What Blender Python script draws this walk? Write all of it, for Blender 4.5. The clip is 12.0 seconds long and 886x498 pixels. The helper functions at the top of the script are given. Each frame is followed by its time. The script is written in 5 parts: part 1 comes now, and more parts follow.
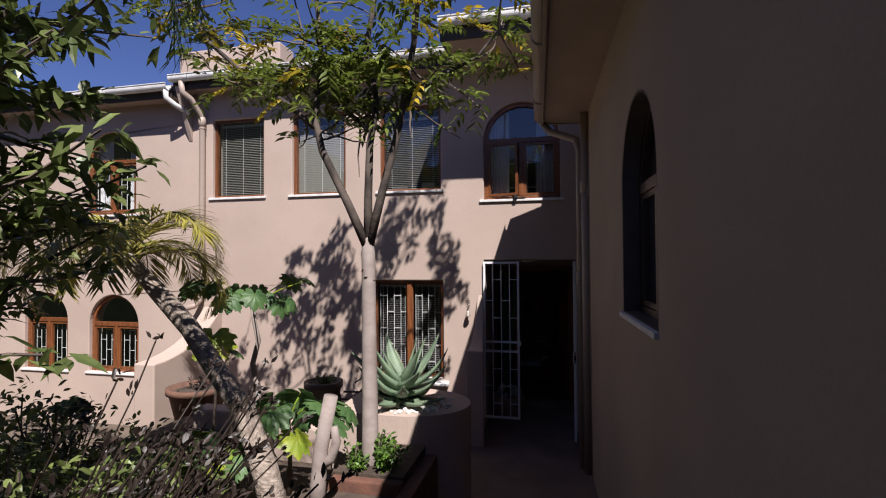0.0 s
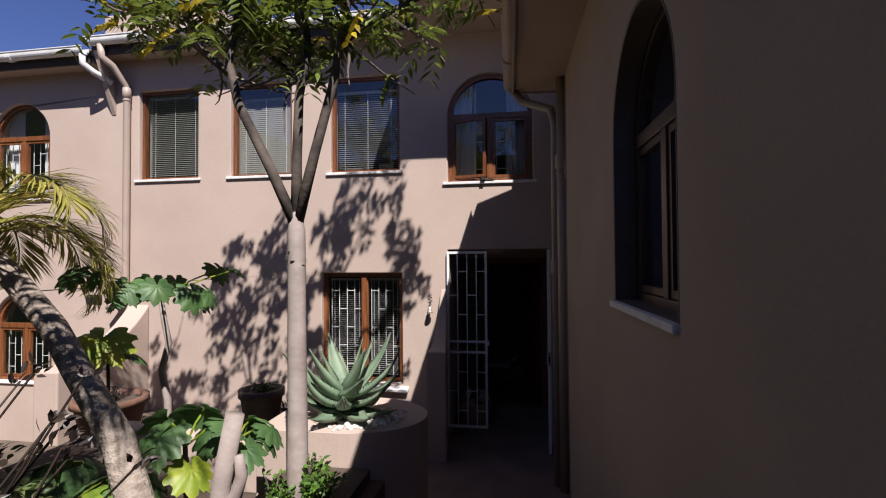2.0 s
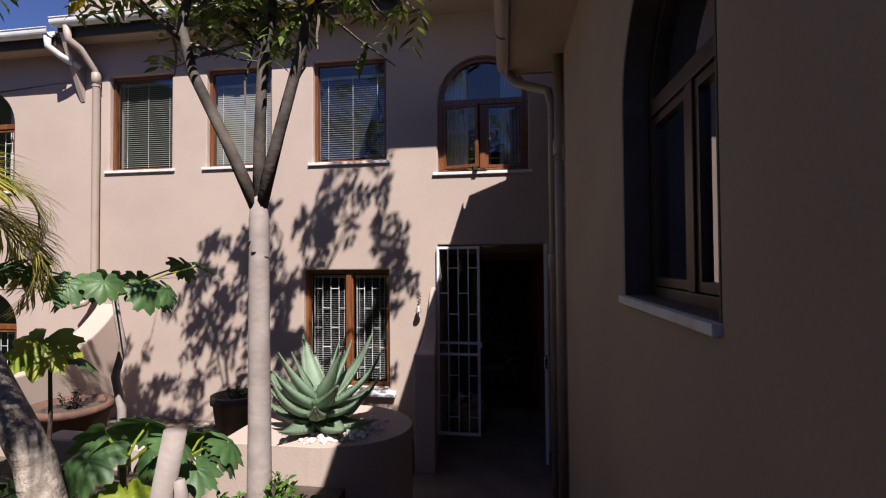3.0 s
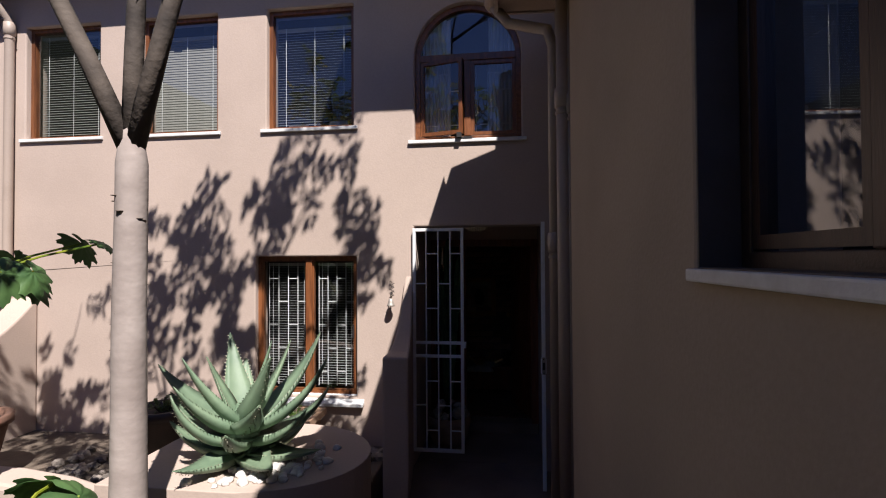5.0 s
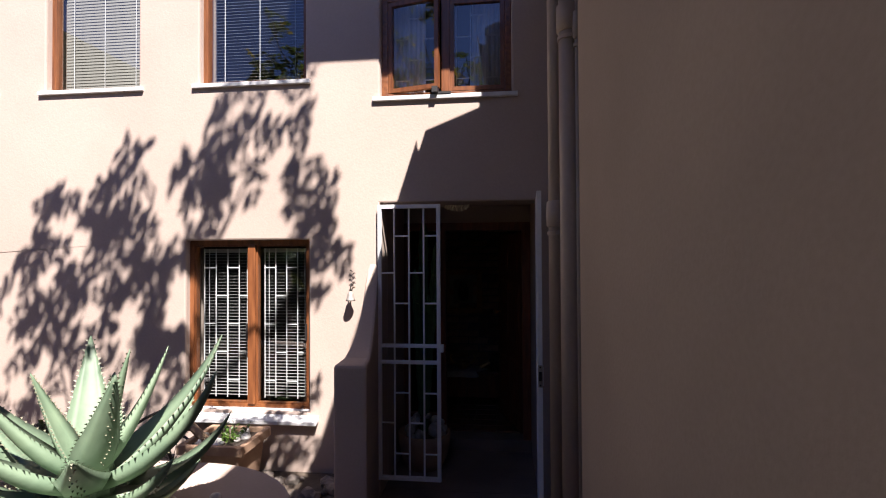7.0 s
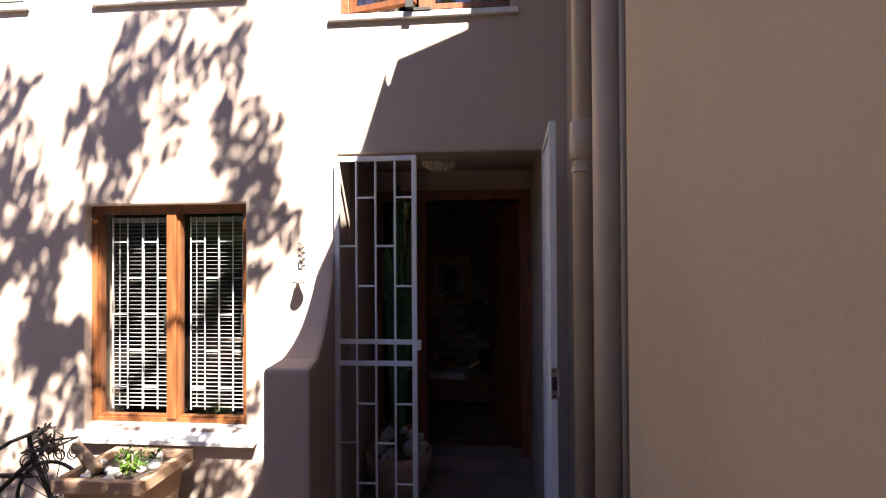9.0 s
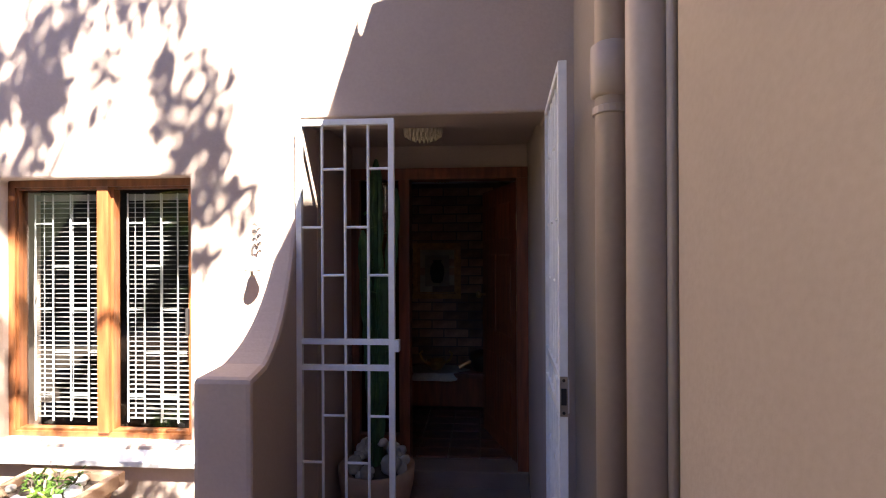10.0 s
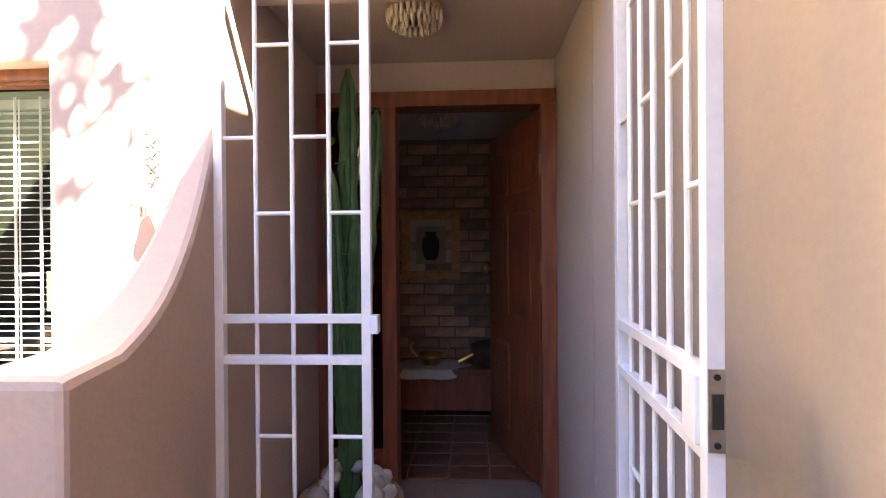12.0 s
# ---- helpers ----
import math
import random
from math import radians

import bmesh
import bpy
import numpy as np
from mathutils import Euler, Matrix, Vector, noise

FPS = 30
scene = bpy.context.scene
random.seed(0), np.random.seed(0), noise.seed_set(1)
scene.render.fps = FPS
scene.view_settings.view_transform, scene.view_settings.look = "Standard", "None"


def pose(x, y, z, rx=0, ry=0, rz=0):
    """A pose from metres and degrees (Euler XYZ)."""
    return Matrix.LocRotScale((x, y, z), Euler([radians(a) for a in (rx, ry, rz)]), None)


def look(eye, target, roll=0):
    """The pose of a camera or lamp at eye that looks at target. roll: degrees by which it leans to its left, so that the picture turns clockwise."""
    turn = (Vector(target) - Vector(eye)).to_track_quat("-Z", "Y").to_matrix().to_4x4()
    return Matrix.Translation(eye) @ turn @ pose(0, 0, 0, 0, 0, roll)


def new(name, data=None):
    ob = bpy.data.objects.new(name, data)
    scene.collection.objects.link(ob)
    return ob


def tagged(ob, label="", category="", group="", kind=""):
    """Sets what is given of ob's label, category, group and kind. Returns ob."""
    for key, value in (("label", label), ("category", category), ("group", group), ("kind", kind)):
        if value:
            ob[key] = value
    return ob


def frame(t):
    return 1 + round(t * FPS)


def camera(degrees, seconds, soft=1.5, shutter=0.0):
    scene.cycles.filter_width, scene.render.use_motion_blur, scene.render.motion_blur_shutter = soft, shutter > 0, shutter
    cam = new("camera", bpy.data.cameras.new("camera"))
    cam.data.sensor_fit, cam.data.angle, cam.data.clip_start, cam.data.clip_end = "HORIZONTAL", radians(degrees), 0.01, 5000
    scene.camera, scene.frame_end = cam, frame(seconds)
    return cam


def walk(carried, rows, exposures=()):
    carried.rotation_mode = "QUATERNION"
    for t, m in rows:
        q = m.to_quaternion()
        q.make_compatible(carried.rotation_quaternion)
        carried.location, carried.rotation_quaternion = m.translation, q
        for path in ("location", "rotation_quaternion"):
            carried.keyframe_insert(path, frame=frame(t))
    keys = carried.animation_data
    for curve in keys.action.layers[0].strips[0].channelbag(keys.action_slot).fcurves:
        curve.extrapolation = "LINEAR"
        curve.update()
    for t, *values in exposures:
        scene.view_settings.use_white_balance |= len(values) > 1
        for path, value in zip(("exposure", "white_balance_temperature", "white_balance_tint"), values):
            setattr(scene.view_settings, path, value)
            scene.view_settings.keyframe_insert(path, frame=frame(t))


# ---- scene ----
cam = camera(83.3, 12.0, soft=1.1)
METRES, EYE, TILT, LEAN, TURN = 4.8, 2.05, 0.0, 0.0, 12.8
ROWS = [
    (0.0, 0.0, 0.0, 0.0, 0.01, 1.23, 0.34),
    (0.5, 0.0056, 0.0415, -0.0068, -1.25, 1.19, 0.22),
    (1.0, 0.0168, 0.0793, -0.0133, -2.19, 1.26, 0.23),
    (1.5, 0.0244, 0.1101, -0.0194, -2.77, 1.26, 0.31),
    (2.0, 0.0296, 0.1435, -0.0253, -3.23, 1.29, 0.37),
    (2.5, 0.0406, 0.1791, -0.0299, -3.48, 1.27, 0.39),
    (3.0, 0.0474, 0.2159, -0.035, -3.67, 1.32, 0.4),
    (5.0, 0.0768, 0.3811, -0.0583, -5.08, 1.01, 0.29),
    (5.5, 0.0896, 0.4244, -0.0646, -5.55, 1.04, 0.26),
    (6.0, 0.0982, 0.463, -0.0695, -5.86, 0.95, 0.31),
    (6.5, 0.1051, 0.5038, -0.0754, -6.13, 0.86, 0.32),
    (7.0, 0.1159, 0.5443, -0.0807, -6.33, 0.86, 0.31),
    (9.0, 0.1462, 0.7118, -0.1133, -7.69, 0.59, 0.32),
    (9.5, 0.1587, 0.7564, -0.1173, -8.13, 0.32, 0.28),
    (10.0, 0.1665, 0.7989, -0.125, -8.58, 0.09, 0.25),
    (10.5, 0.1723, 0.8416, -0.1359, -8.95, 0.06, 0.26),
    (11.0, 0.18, 0.8852, -0.147, -9.2, 0.18, 0.16),
    (11.5, 0.1794, 0.9249, -0.1601, -9.56, 0.06, 0.27),
    (12.0, 0.1824, 0.9649, -0.1682, -9.83, -0.17, 0.43),
]
EXPO = [(0.0, 0.74, 6500, 13), (3.0, 0.86, 6500, 12), (5.5, 1.05, 6500, 11), (7.0, 1.65, 6600, 14), (9.0, 2.95, 7100, 10), (9.5, 3.28, 7100, 10), (10.5, 4.55, 7400, 10), (12.0, 5.8, 8300, 9)]
walk(cam, [(t, pose(0, 0, EYE, TILT, LEAN, TURN) @ pose(METRES * x, METRES * y, METRES * z, 90 + pitch, roll, yaw)) for t, x, y, z, yaw, pitch, roll in ROWS], EXPO)

# ---- world and sun ----
SUN = Vector((-0.53, 1.0, -1.5)).normalized()
world = bpy.data.worlds.new("sky")
scene.world = world
world.use_nodes = True
wn = world.node_tree.nodes
sky = wn.new("ShaderNodeTexSky")
sky.sky_type, sky.sun_disc = "NISHITA", False
sky.sun_elevation, sky.sun_rotation = radians(53), radians(152)
sky.altitude, sky.dust_density, sky.ozone_density = 200, 0.0, 3.0
tint = wn.new("ShaderNodeMix")
tint.data_type, tint.blend_type = "RGBA", "MULTIPLY"
tint.inputs["Factor"].default_value, tint.inputs["B"].default_value = 1.0, (0.86, 0.88, 1.36, 1)
world.node_tree.links.new(sky.outputs[0], tint.inputs["A"])
world.node_tree.links.new(tint.outputs["Result"], wn["Background"].inputs[0])
wn["Background"].inputs[1].default_value = 0.041
lamp = bpy.data.lights.new("sun", "SUN")
lamp.energy, lamp.angle, lamp.color = 5.0, radians(0.5), (1.0, 0.965, 0.92)
new("sun", lamp).matrix_world = look((0, 0, 20), Vector((0, 0, 20)) + SUN)


# ---- materials ----
def material(name, base, other=None, scale=8.0, rough=0.8, metal=0.0, bump=0.2, grain=60.0, stretch=(1, 1, 1), vary=0.0, spec=0.5):
    """A paint, stone, wood or leaf: two tones by large noise, fine grain in tone and relief."""
    m = bpy.data.materials.new(name)
    m.use_nodes = True
    nt = m.node_tree
    n, link = nt.nodes, nt.links.new
    p = n["Principled BSDF"]
    p.inputs["Roughness"].default_value, p.inputs["Metallic"].default_value = rough, metal
    p.inputs["Specular IOR Level"].default_value = spec
    other = other or tuple(c * 0.85 for c in base)
    co, mp = n.new("ShaderNodeTexCoord"), n.new("ShaderNodeMapping")
    mp.inputs["Scale"].default_value = stretch
    link(co.outputs["Object"], mp.inputs[0])
    big, fine = n.new("ShaderNodeTexNoise"), n.new("ShaderNodeTexNoise")
    big.inputs["Scale"].default_value, fine.inputs["Scale"].default_value = scale, grain
    big.inputs["Detail"].default_value, fine.inputs["Detail"].default_value = 5, 3
    link(mp.outputs[0], big.inputs["Vector"]), link(mp.outputs[0], fine.inputs["Vector"])
    ramp = n.new("ShaderNodeValToRGB")
    ramp.color_ramp.elements[0].position, ramp.color_ramp.elements[1].position = 0.35, 0.65
    ramp.color_ramp.elements[0].color, ramp.color_ramp.elements[1].color = (*other, 1), (*base, 1)
    link(big.outputs["Fac"], ramp.inputs[0])
    mix = n.new("ShaderNodeMix")
    mix.data_type, mix.blend_type = "RGBA", "MULTIPLY"
    mix.inputs["Factor"].default_value = 0.15
    link(ramp.outputs[0], mix.inputs["A"]), link(fine.outputs["Fac"], mix.inputs["B"])
    out = mix.outputs["Result"]
    if vary:
        geo, obj, add = n.new("ShaderNodeNewGeometry"), n.new("ShaderNodeObjectInfo"), n.new("ShaderNodeMath")
        link(geo.outputs["Random Per Island"], add.inputs[0]), link(obj.outputs["Random"], add.inputs[1])
        wrap = n.new("ShaderNodeMath")
        wrap.operation = "FRACT"
        link(add.outputs[0], wrap.inputs[0])
        span = n.new("ShaderNodeMapRange")
        span.inputs["To Min"].default_value, span.inputs["To Max"].default_value = 1 - vary, 1 + vary
        link(wrap.outputs[0], span.inputs[0])
        hsv = n.new("ShaderNodeHueSaturation")
        link(span.outputs[0], hsv.inputs["Value"]), link(out, hsv.inputs["Color"])
        out = hsv.outputs[0]
    link(out, p.inputs["Base Color"])
    b = n.new("ShaderNodeBump")
    b.inputs["Strength"].default_value, b.inputs["Distance"].default_value = bump, 0.01
    link(fine.outputs["Fac"], b.inputs["Height"]), link(b.outputs[0], p.inputs["Normal"])
    return m


def leafy(name, base, other, rough=0.45, glow=0.35, vary=0.35, scale=6):
    """A leaf: as material(), with some light let through."""
    m = material(name, base, other, scale, rough, 0, 0.15, 40, vary=vary)
    nt = m.node_tree
    p, out = nt.nodes["Principled BSDF"], nt.nodes["Material Output"]
    tr, mx = nt.nodes.new("ShaderNodeBsdfTranslucent"), nt.nodes.new("ShaderNodeMixShader")
    mx.inputs[0].default_value = glow
    nt.links.new(p.inputs["Base Color"].links[0].from_socket, tr.inputs[0])
    nt.links.new(p.outputs[0], mx.inputs[1]), nt.links.new(tr.outputs[0], mx.inputs[2])
    nt.links.new(mx.outputs[0], out.inputs[0])
    return m


def glassy(name, tint, ior=1.5, boost=1.0):
    """A thin pane: clear, with a mirror's share by Fresnel."""
    m = bpy.data.materials.new(name)
    m.use_nodes = True
    nt = m.node_tree
    out = nt.nodes["Material Output"]
    clear, gloss, mx, fr = (nt.nodes.new("ShaderNode" + k) for k in ("BsdfTransparent", "BsdfGlossy", "MixShader", "Fresnel"))
    clear.inputs[0].default_value, gloss.inputs["Roughness"].default_value = (*tint, 1), 0.01
    fr.inputs[0].default_value = ior
    mul = nt.nodes.new("ShaderNodeMath")
    mul.operation, mul.use_clamp = "MULTIPLY", True
    mul.inputs[1].default_value = boost
    nt.links.new(fr.outputs[0], mul.inputs[0])
    nt.links.new(mul.outputs[0], mx.inputs[0]), nt.links.new(clear.outputs[0], mx.inputs[1])
    nt.links.new(gloss.outputs[0], mx.inputs[2]), nt.links.new(mx.outputs[0], out.inputs[0])
    return m


PLASTER = material("tan_plaster", (0.47, 0.365, 0.31), (0.42, 0.325, 0.275), 1.3, 0.88, bump=0.12, grain=70)
# yellower side house tan, also darkened to deepen the shade on that wall
SIDEPLASTER = material("side_plaster", (0.41, 0.325, 0.255), (0.36, 0.285, 0.225), 1.3, 0.88, bump=0.12, grain=70)
SOFFIT = material("soffit_paint", (0.47, 0.36, 0.29), (0.42, 0.32, 0.26), 2, 0.8, bump=0.1)
PIPE = material("pipe_paint", (0.4, 0.315, 0.265), (0.36, 0.28, 0.235), 4, 0.5, bump=0.05)
GUTTER = material("white_gutter", (0.72, 0.71, 0.7), (0.6, 0.58, 0.56), 5, 0.5, bump=0.05)
FASCIA = material("dark_fascia", (0.035, 0.025, 0.022), None, 6, 0.6, bump=0.1)
ROOF = material("roof_sheet", (0.2, 0.17, 0.15), None, 3, 0.7)
WHITE = material("white_enamel", (0.8, 0.79, 0.8), (0.72, 0.71, 0.72), 9, 0.35, bump=0.06)
SILL = material("white_sill", (0.75, 0.74, 0.74), (0.62, 0.6, 0.59), 12, 0.6, bump=0.15)
REVEAL = material("dark_brown_lining", (0.13, 0.1, 0.085), (0.1, 0.075, 0.062), 5, 0.6, bump=0.1)
SIDEFRAME = material("dark_frame_wood", (0.07, 0.035, 0.022), (0.04, 0.02, 0.014), 5, 0.4, bump=0.15, grain=30, stretch=(6, 6, 0.7))
WOOD = material("varnished_wood", (0.23, 0.082, 0.03), (0.12, 0.04, 0.016), 5, 0.35, bump=0.15, grain=30, stretch=(6, 6, 0.7), vary=0.15)
DARKWOOD = material("dark_door_wood", (0.27, 0.08, 0.035), (0.15, 0.042, 0.02), 5, 0.4, bump=0.15, grain=30, stretch=(6, 6, 0.7), vary=0.12)
OLDWOOD = material("weathered_wood", (0.3, 0.2, 0.13), (0.17, 0.11, 0.075), 6, 0.8, bump=0.4, grain=40, stretch=(1, 5, 5))
BLIND = material("blind_slat", (0.4, 0.39, 0.38), (0.35, 0.34, 0.33), 8, 0.45, bump=0.02)
DULLBLIND = material("dull_blind_slat", (0.24, 0.23, 0.21), (0.2, 0.19, 0.175), 8, 0.6, bump=0.02)
CURTAIN = material("white_curtain", (0.75, 0.74, 0.76), None, 6, 0.9, bump=0.2)
SCREENGREEN = material("screen_green", (0.035, 0.05, 0.018), (0.015, 0.025, 0.01), 3, 0.9, bump=1.0, grain=12)
GLASS = glassy("window_glass", (0.86, 0.9, 0.9), 1.5, 2.6)
ROOMSHADE = material("room_shade", (0.06, 0.05, 0.045), None, 2, 0.9)
PAVING = material("path_screed", (0.21, 0.15, 0.125), (0.15, 0.105, 0.085), 3, 0.75, bump=0.3)
GROUND = material("dry_soil", (0.14, 0.105, 0.08), (0.08, 0.06, 0.045), 4, 0.95, bump=0.8, grain=30)
SOIL = material("bed_soil", (0.085, 0.06, 0.045), (0.05, 0.035, 0.026), 9, 0.95, bump=0.9, grain=35)
BARK = material("grey_bark", (0.36, 0.3, 0.275), (0.26, 0.21, 0.19), 7, 0.85, bump=0.2, grain=30, stretch=(1, 1, 1.3))
# brown-grey limb bark, its dark patches standing in for the crown's shade
DAPPLEBARK = material("shade_dappled_bark", (0.115, 0.088, 0.072), (0.028, 0.02, 0.017), 6, 0.85, bump=0.4, grain=35)
LIMB = material("dark_bark", (0.17, 0.125, 0.1), (0.07, 0.052, 0.043), 9, 0.85, bump=0.5, grain=35)
PALMBARK = material("palm_bark", (0.4, 0.33, 0.28), (0.2, 0.155, 0.125), 24, 0.9, bump=1.0, grain=60, stretch=(1, 1, 1.2))
LEAF = leafy("tree_leaf", (0.18, 0.22, 0.035), (0.095, 0.135, 0.024), glow=0.4)
YELLOW = leafy("yellow_leaf", (0.5, 0.36, 0.03), (0.33, 0.27, 0.03), glow=0.4)
BROAD = leafy("broad_leaf", (0.2, 0.24, 0.075), (0.1, 0.14, 0.045), rough=0.38, glow=0.38)
FROND = leafy("palm_leaf", (0.42, 0.36, 0.08), (0.25, 0.24, 0.05), glow=0.3)
GREENFROND = leafy("green_palm_leaf", (0.12, 0.165, 0.045), (0.07, 0.11, 0.03), glow=0.3)
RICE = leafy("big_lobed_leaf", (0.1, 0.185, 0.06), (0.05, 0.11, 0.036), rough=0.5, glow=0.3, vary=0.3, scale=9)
# yellow leaf tone, also the sunlit copy with light put into its colour
RICELIT = leafy("yellow_lit_lobed_leaf", (0.34, 0.36, 0.03), (0.15, 0.27, 0.03), rough=0.5, glow=0.3, vary=0.2, scale=7)
ALOE = material("aloe_skin", (0.185, 0.25, 0.16), (0.12, 0.18, 0.115), 6, 0.55, bump=0.15, grain=25, vary=0.15)
THORN = material("aloe_thorn", (0.26, 0.25, 0.17), None, 9, 0.6)
CACTUS = material("cactus_skin", (0.05, 0.12, 0.04), (0.025, 0.065, 0.022), 12, 0.6, bump=0.2)
SHRUB = leafy("fresh_leaf", (0.12, 0.22, 0.03), (0.06, 0.13, 0.022))
DRYLEAF = leafy("dark_dry_leaf", (0.045, 0.03, 0.024), (0.025, 0.018, 0.015), glow=0.1)
PEBBLE = material("white_pebble", (0.72, 0.69, 0.65), (0.52, 0.48, 0.44), 14, 0.75, bump=0.3, vary=0.25)
POTSTONE = material("grey_stone", (0.46, 0.42, 0.37), (0.3, 0.27, 0.235), 12, 0.8, bump=0.35, vary=0.3)
RUBBLE = material("garden_rubble", (0.24, 0.2, 0.175), (0.12, 0.1, 0.085), 14, 0.9, bump=0.5, vary=0.4)
KERBRED = material("dull_red_kerb", (0.17, 0.075, 0.05), (0.1, 0.045, 0.033), 8, 0.9, bump=0.3)
# terracotta, darkened for the shade the bowl stands in
TERRA = material("terracotta", (0.17, 0.085, 0.055), (0.1, 0.05, 0.035), 8, 0.85, bump=0.25)
DARKPOT = material("dark_glazed_pot", (0.07, 0.042, 0.034), (0.04, 0.026, 0.022), 8, 0.5, bump=0.15)
CLAYPOT = material("sand_clay", (0.4, 0.26, 0.17), (0.33, 0.2, 0.13), 8, 0.8, bump=0.15)
BRICK = material("brown_brick", (0.42, 0.27, 0.18), (0.26, 0.16, 0.105), 12, 0.9, bump=0.5, vary=0.35)
MORTAR = material("mortar", (0.2, 0.15, 0.12), None, 18, 0.95, bump=0.4)
TILE = material("quarry_tile", (0.16, 0.065, 0.042), (0.1, 0.042, 0.03), 9, 0.4, bump=0.1, vary=0.2)
GOLD = material("gilt", (0.5, 0.29, 0.1), (0.34, 0.19, 0.065), 20, 0.45, 0.15, 0.2)
MAT_BOARD = material("mat_board", (0.5, 0.42, 0.31), None, 10, 0.9)
PRINT = material("faded_print", (0.34, 0.28, 0.2), (0.24, 0.2, 0.15), 9, 0.8)
SHAPE = material("dark_print_shape", (0.035, 0.03, 0.028), None, 9, 0.8)
BRASS = material("brass", (0.65, 0.43, 0.17), (0.4, 0.26, 0.1), 12, 0.3, 0.9, 0.1)
IRON = material("dark_iron", (0.05, 0.045, 0.045), None, 12, 0.5, 0.6, 0.1)
STEEL = material("lock_steel", (0.5, 0.45, 0.4), (0.3, 0.25, 0.21), 14, 0.45, 0.8, 0.1)
CRYSTAL = material("crystal_drop", (0.75, 0.66, 0.5), (0.5, 0.42, 0.3), 20, 0.1, 0.2, 0.2)
LACE = material("lace", (0.6, 0.57, 0.52), None, 30, 0.9, bump=0.4)
BELLMAT = material("pale_bell_metal", (0.55, 0.5, 0.45), (0.4, 0.35, 0.31), 18, 0.45, 0.5, 0.1)


# ---- builders ----
def thing(name, label, category, loc=(0, 0, 0), group="", kind=""):
    ob = new(name)
    ob.location = loc
    return tagged(ob, label, category, group, kind)


def solid(name, bm, mat, smooth=False):
    me = bpy.data.meshes.new(name)
    bm.to_mesh(me)
    bm.free()
    if smooth:
        me.polygons.foreach_set("use_smooth", [True] * len(me.polygons))
    me.materials.append(mat)
    return new(name, me)


def part(name, bm, mat, parent, label="", smooth=False):
    ob = solid(name, bm, mat, smooth)
    ob.parent = parent
    return tagged(ob, label)


def share(name, ob, parent, m):
    """Another piece on the same mesh, at the pose m."""
    o = new(name, ob.data)
    o.parent = parent
    o.matrix_basis = m
    return o


def boxes(*spans, bevel=0.0):
    """A mesh of boxes, each x0, x1, y0, y1, z0, z1."""
    bm = bmesh.new()
    for x0, x1, y0, y1, z0, z1 in spans:
        m = Matrix.Translation(((x0 + x1) / 2, (y0 + y1) / 2, (z0 + z1) / 2)) @ Matrix.Diagonal((x1 - x0, y1 - y0, z1 - z0, 1))
        bmesh.ops.create_cube(bm, size=1, matrix=m)
    if bevel:
        bmesh.ops.bevel(bm, geom=bm.edges[:], offset=bevel, segments=2, profile=0.6, affect="EDGES")
    return bm


def tube(bm, points, radii, sides=10, cap=True):
    """A tube along points; radii is one number or one a point."""
    pts = [Vector(p) for p in points]
    rad = radii if isinstance(radii, (list, tuple)) else [radii] * len(pts)
    rings, side = [], None
    for i, p in enumerate(pts):
        d = (pts[min(i + 1, len(pts) - 1)] - pts[max(i - 1, 0)]).normalized()
        if side is None:
            side = d.orthogonal().normalized()
        side = (side - d * side.dot(d)).normalized()
        up = d.cross(side)
        rings.append([bm.verts.new(p + rad[i] * (math.cos(a) * side + math.sin(a) * up)) for a in (k * math.tau / sides for k in range(sides))])
    for a, b in zip(rings, rings[1:]):
        for k in range(sides):
            bm.faces.new((a[k], a[(k + 1) % sides], b[(k + 1) % sides], b[k]))
    if cap:
        bm.faces.new(rings[0][::-1]), bm.faces.new(rings[-1])
    return bm


def lathe(profile, steps=28):
    """A turned body from (radius, height) pairs."""
    bm = bmesh.new()
    rings = [[bm.verts.new((r * math.cos(a), r * math.sin(a), z)) for a in (k * math.tau / steps for k in range(steps))] for r, z in profile]
    for a, b in zip(rings, rings[1:]):
        for k in range(steps):
            bm.faces.new((a[k], a[(k + 1) % steps], b[(k + 1) % steps], b[k]))
    bm.faces.new(rings[0][::-1]), bm.faces.new(rings[-1])
    return bm


def plate(name, outer, holes, depth, m, mat, round_edge=0.012):
    """A wall: the outline with its openings, given some depth. Local x and y lie in the wall, local z across it."""
    cu = bpy.data.curves.new(name, "CURVE")
    cu.dimensions, cu.fill_mode, cu.extrude = "2D", "BOTH", depth / 2
    for ring in [outer, *holes]:
        s = cu.splines.new("POLY")
        s.points.add(len(ring) - 1)
        for q, (x, y) in zip(s.points, ring):
            q.co = (x, y, 0, 1)
        s.use_cyclic_u = True
    tmp = bpy.data.objects.new(name, cu)
    scene.collection.objects.link(tmp)
    bpy.context.view_layer.update()
    me = bpy.data.meshes.new_from_object(tmp.evaluated_get(bpy.context.evaluated_depsgraph_get()))
    bpy.data.objects.remove(tmp)
    bm = bmesh.new()
    bm.from_mesh(me)
    bmesh.ops.remove_doubles(bm, verts=bm.verts, dist=0.0005)
    bmesh.ops.dissolve_degenerate(bm, dist=0.002, edges=bm.edges[:])
    bm.to_mesh(me)
    bm.free()
    me.materials.clear()
    me.materials.append(mat)
    me.polygons.foreach_set("use_smooth", [False] * len(me.polygons))
    ob = new(name, me)
    ob.matrix_world = m
    if round_edge:
        mod = ob.modifiers.new("edge", "BEVEL")
        mod.width, mod.segments, mod.limit_method, mod.angle_limit = round_edge, 2, "ANGLE", radians(40)
    return ob


def rect(x0, x1, z0, z1):
    return [(x0, z0), (x1, z0), (x1, z1), (x0, z1)]


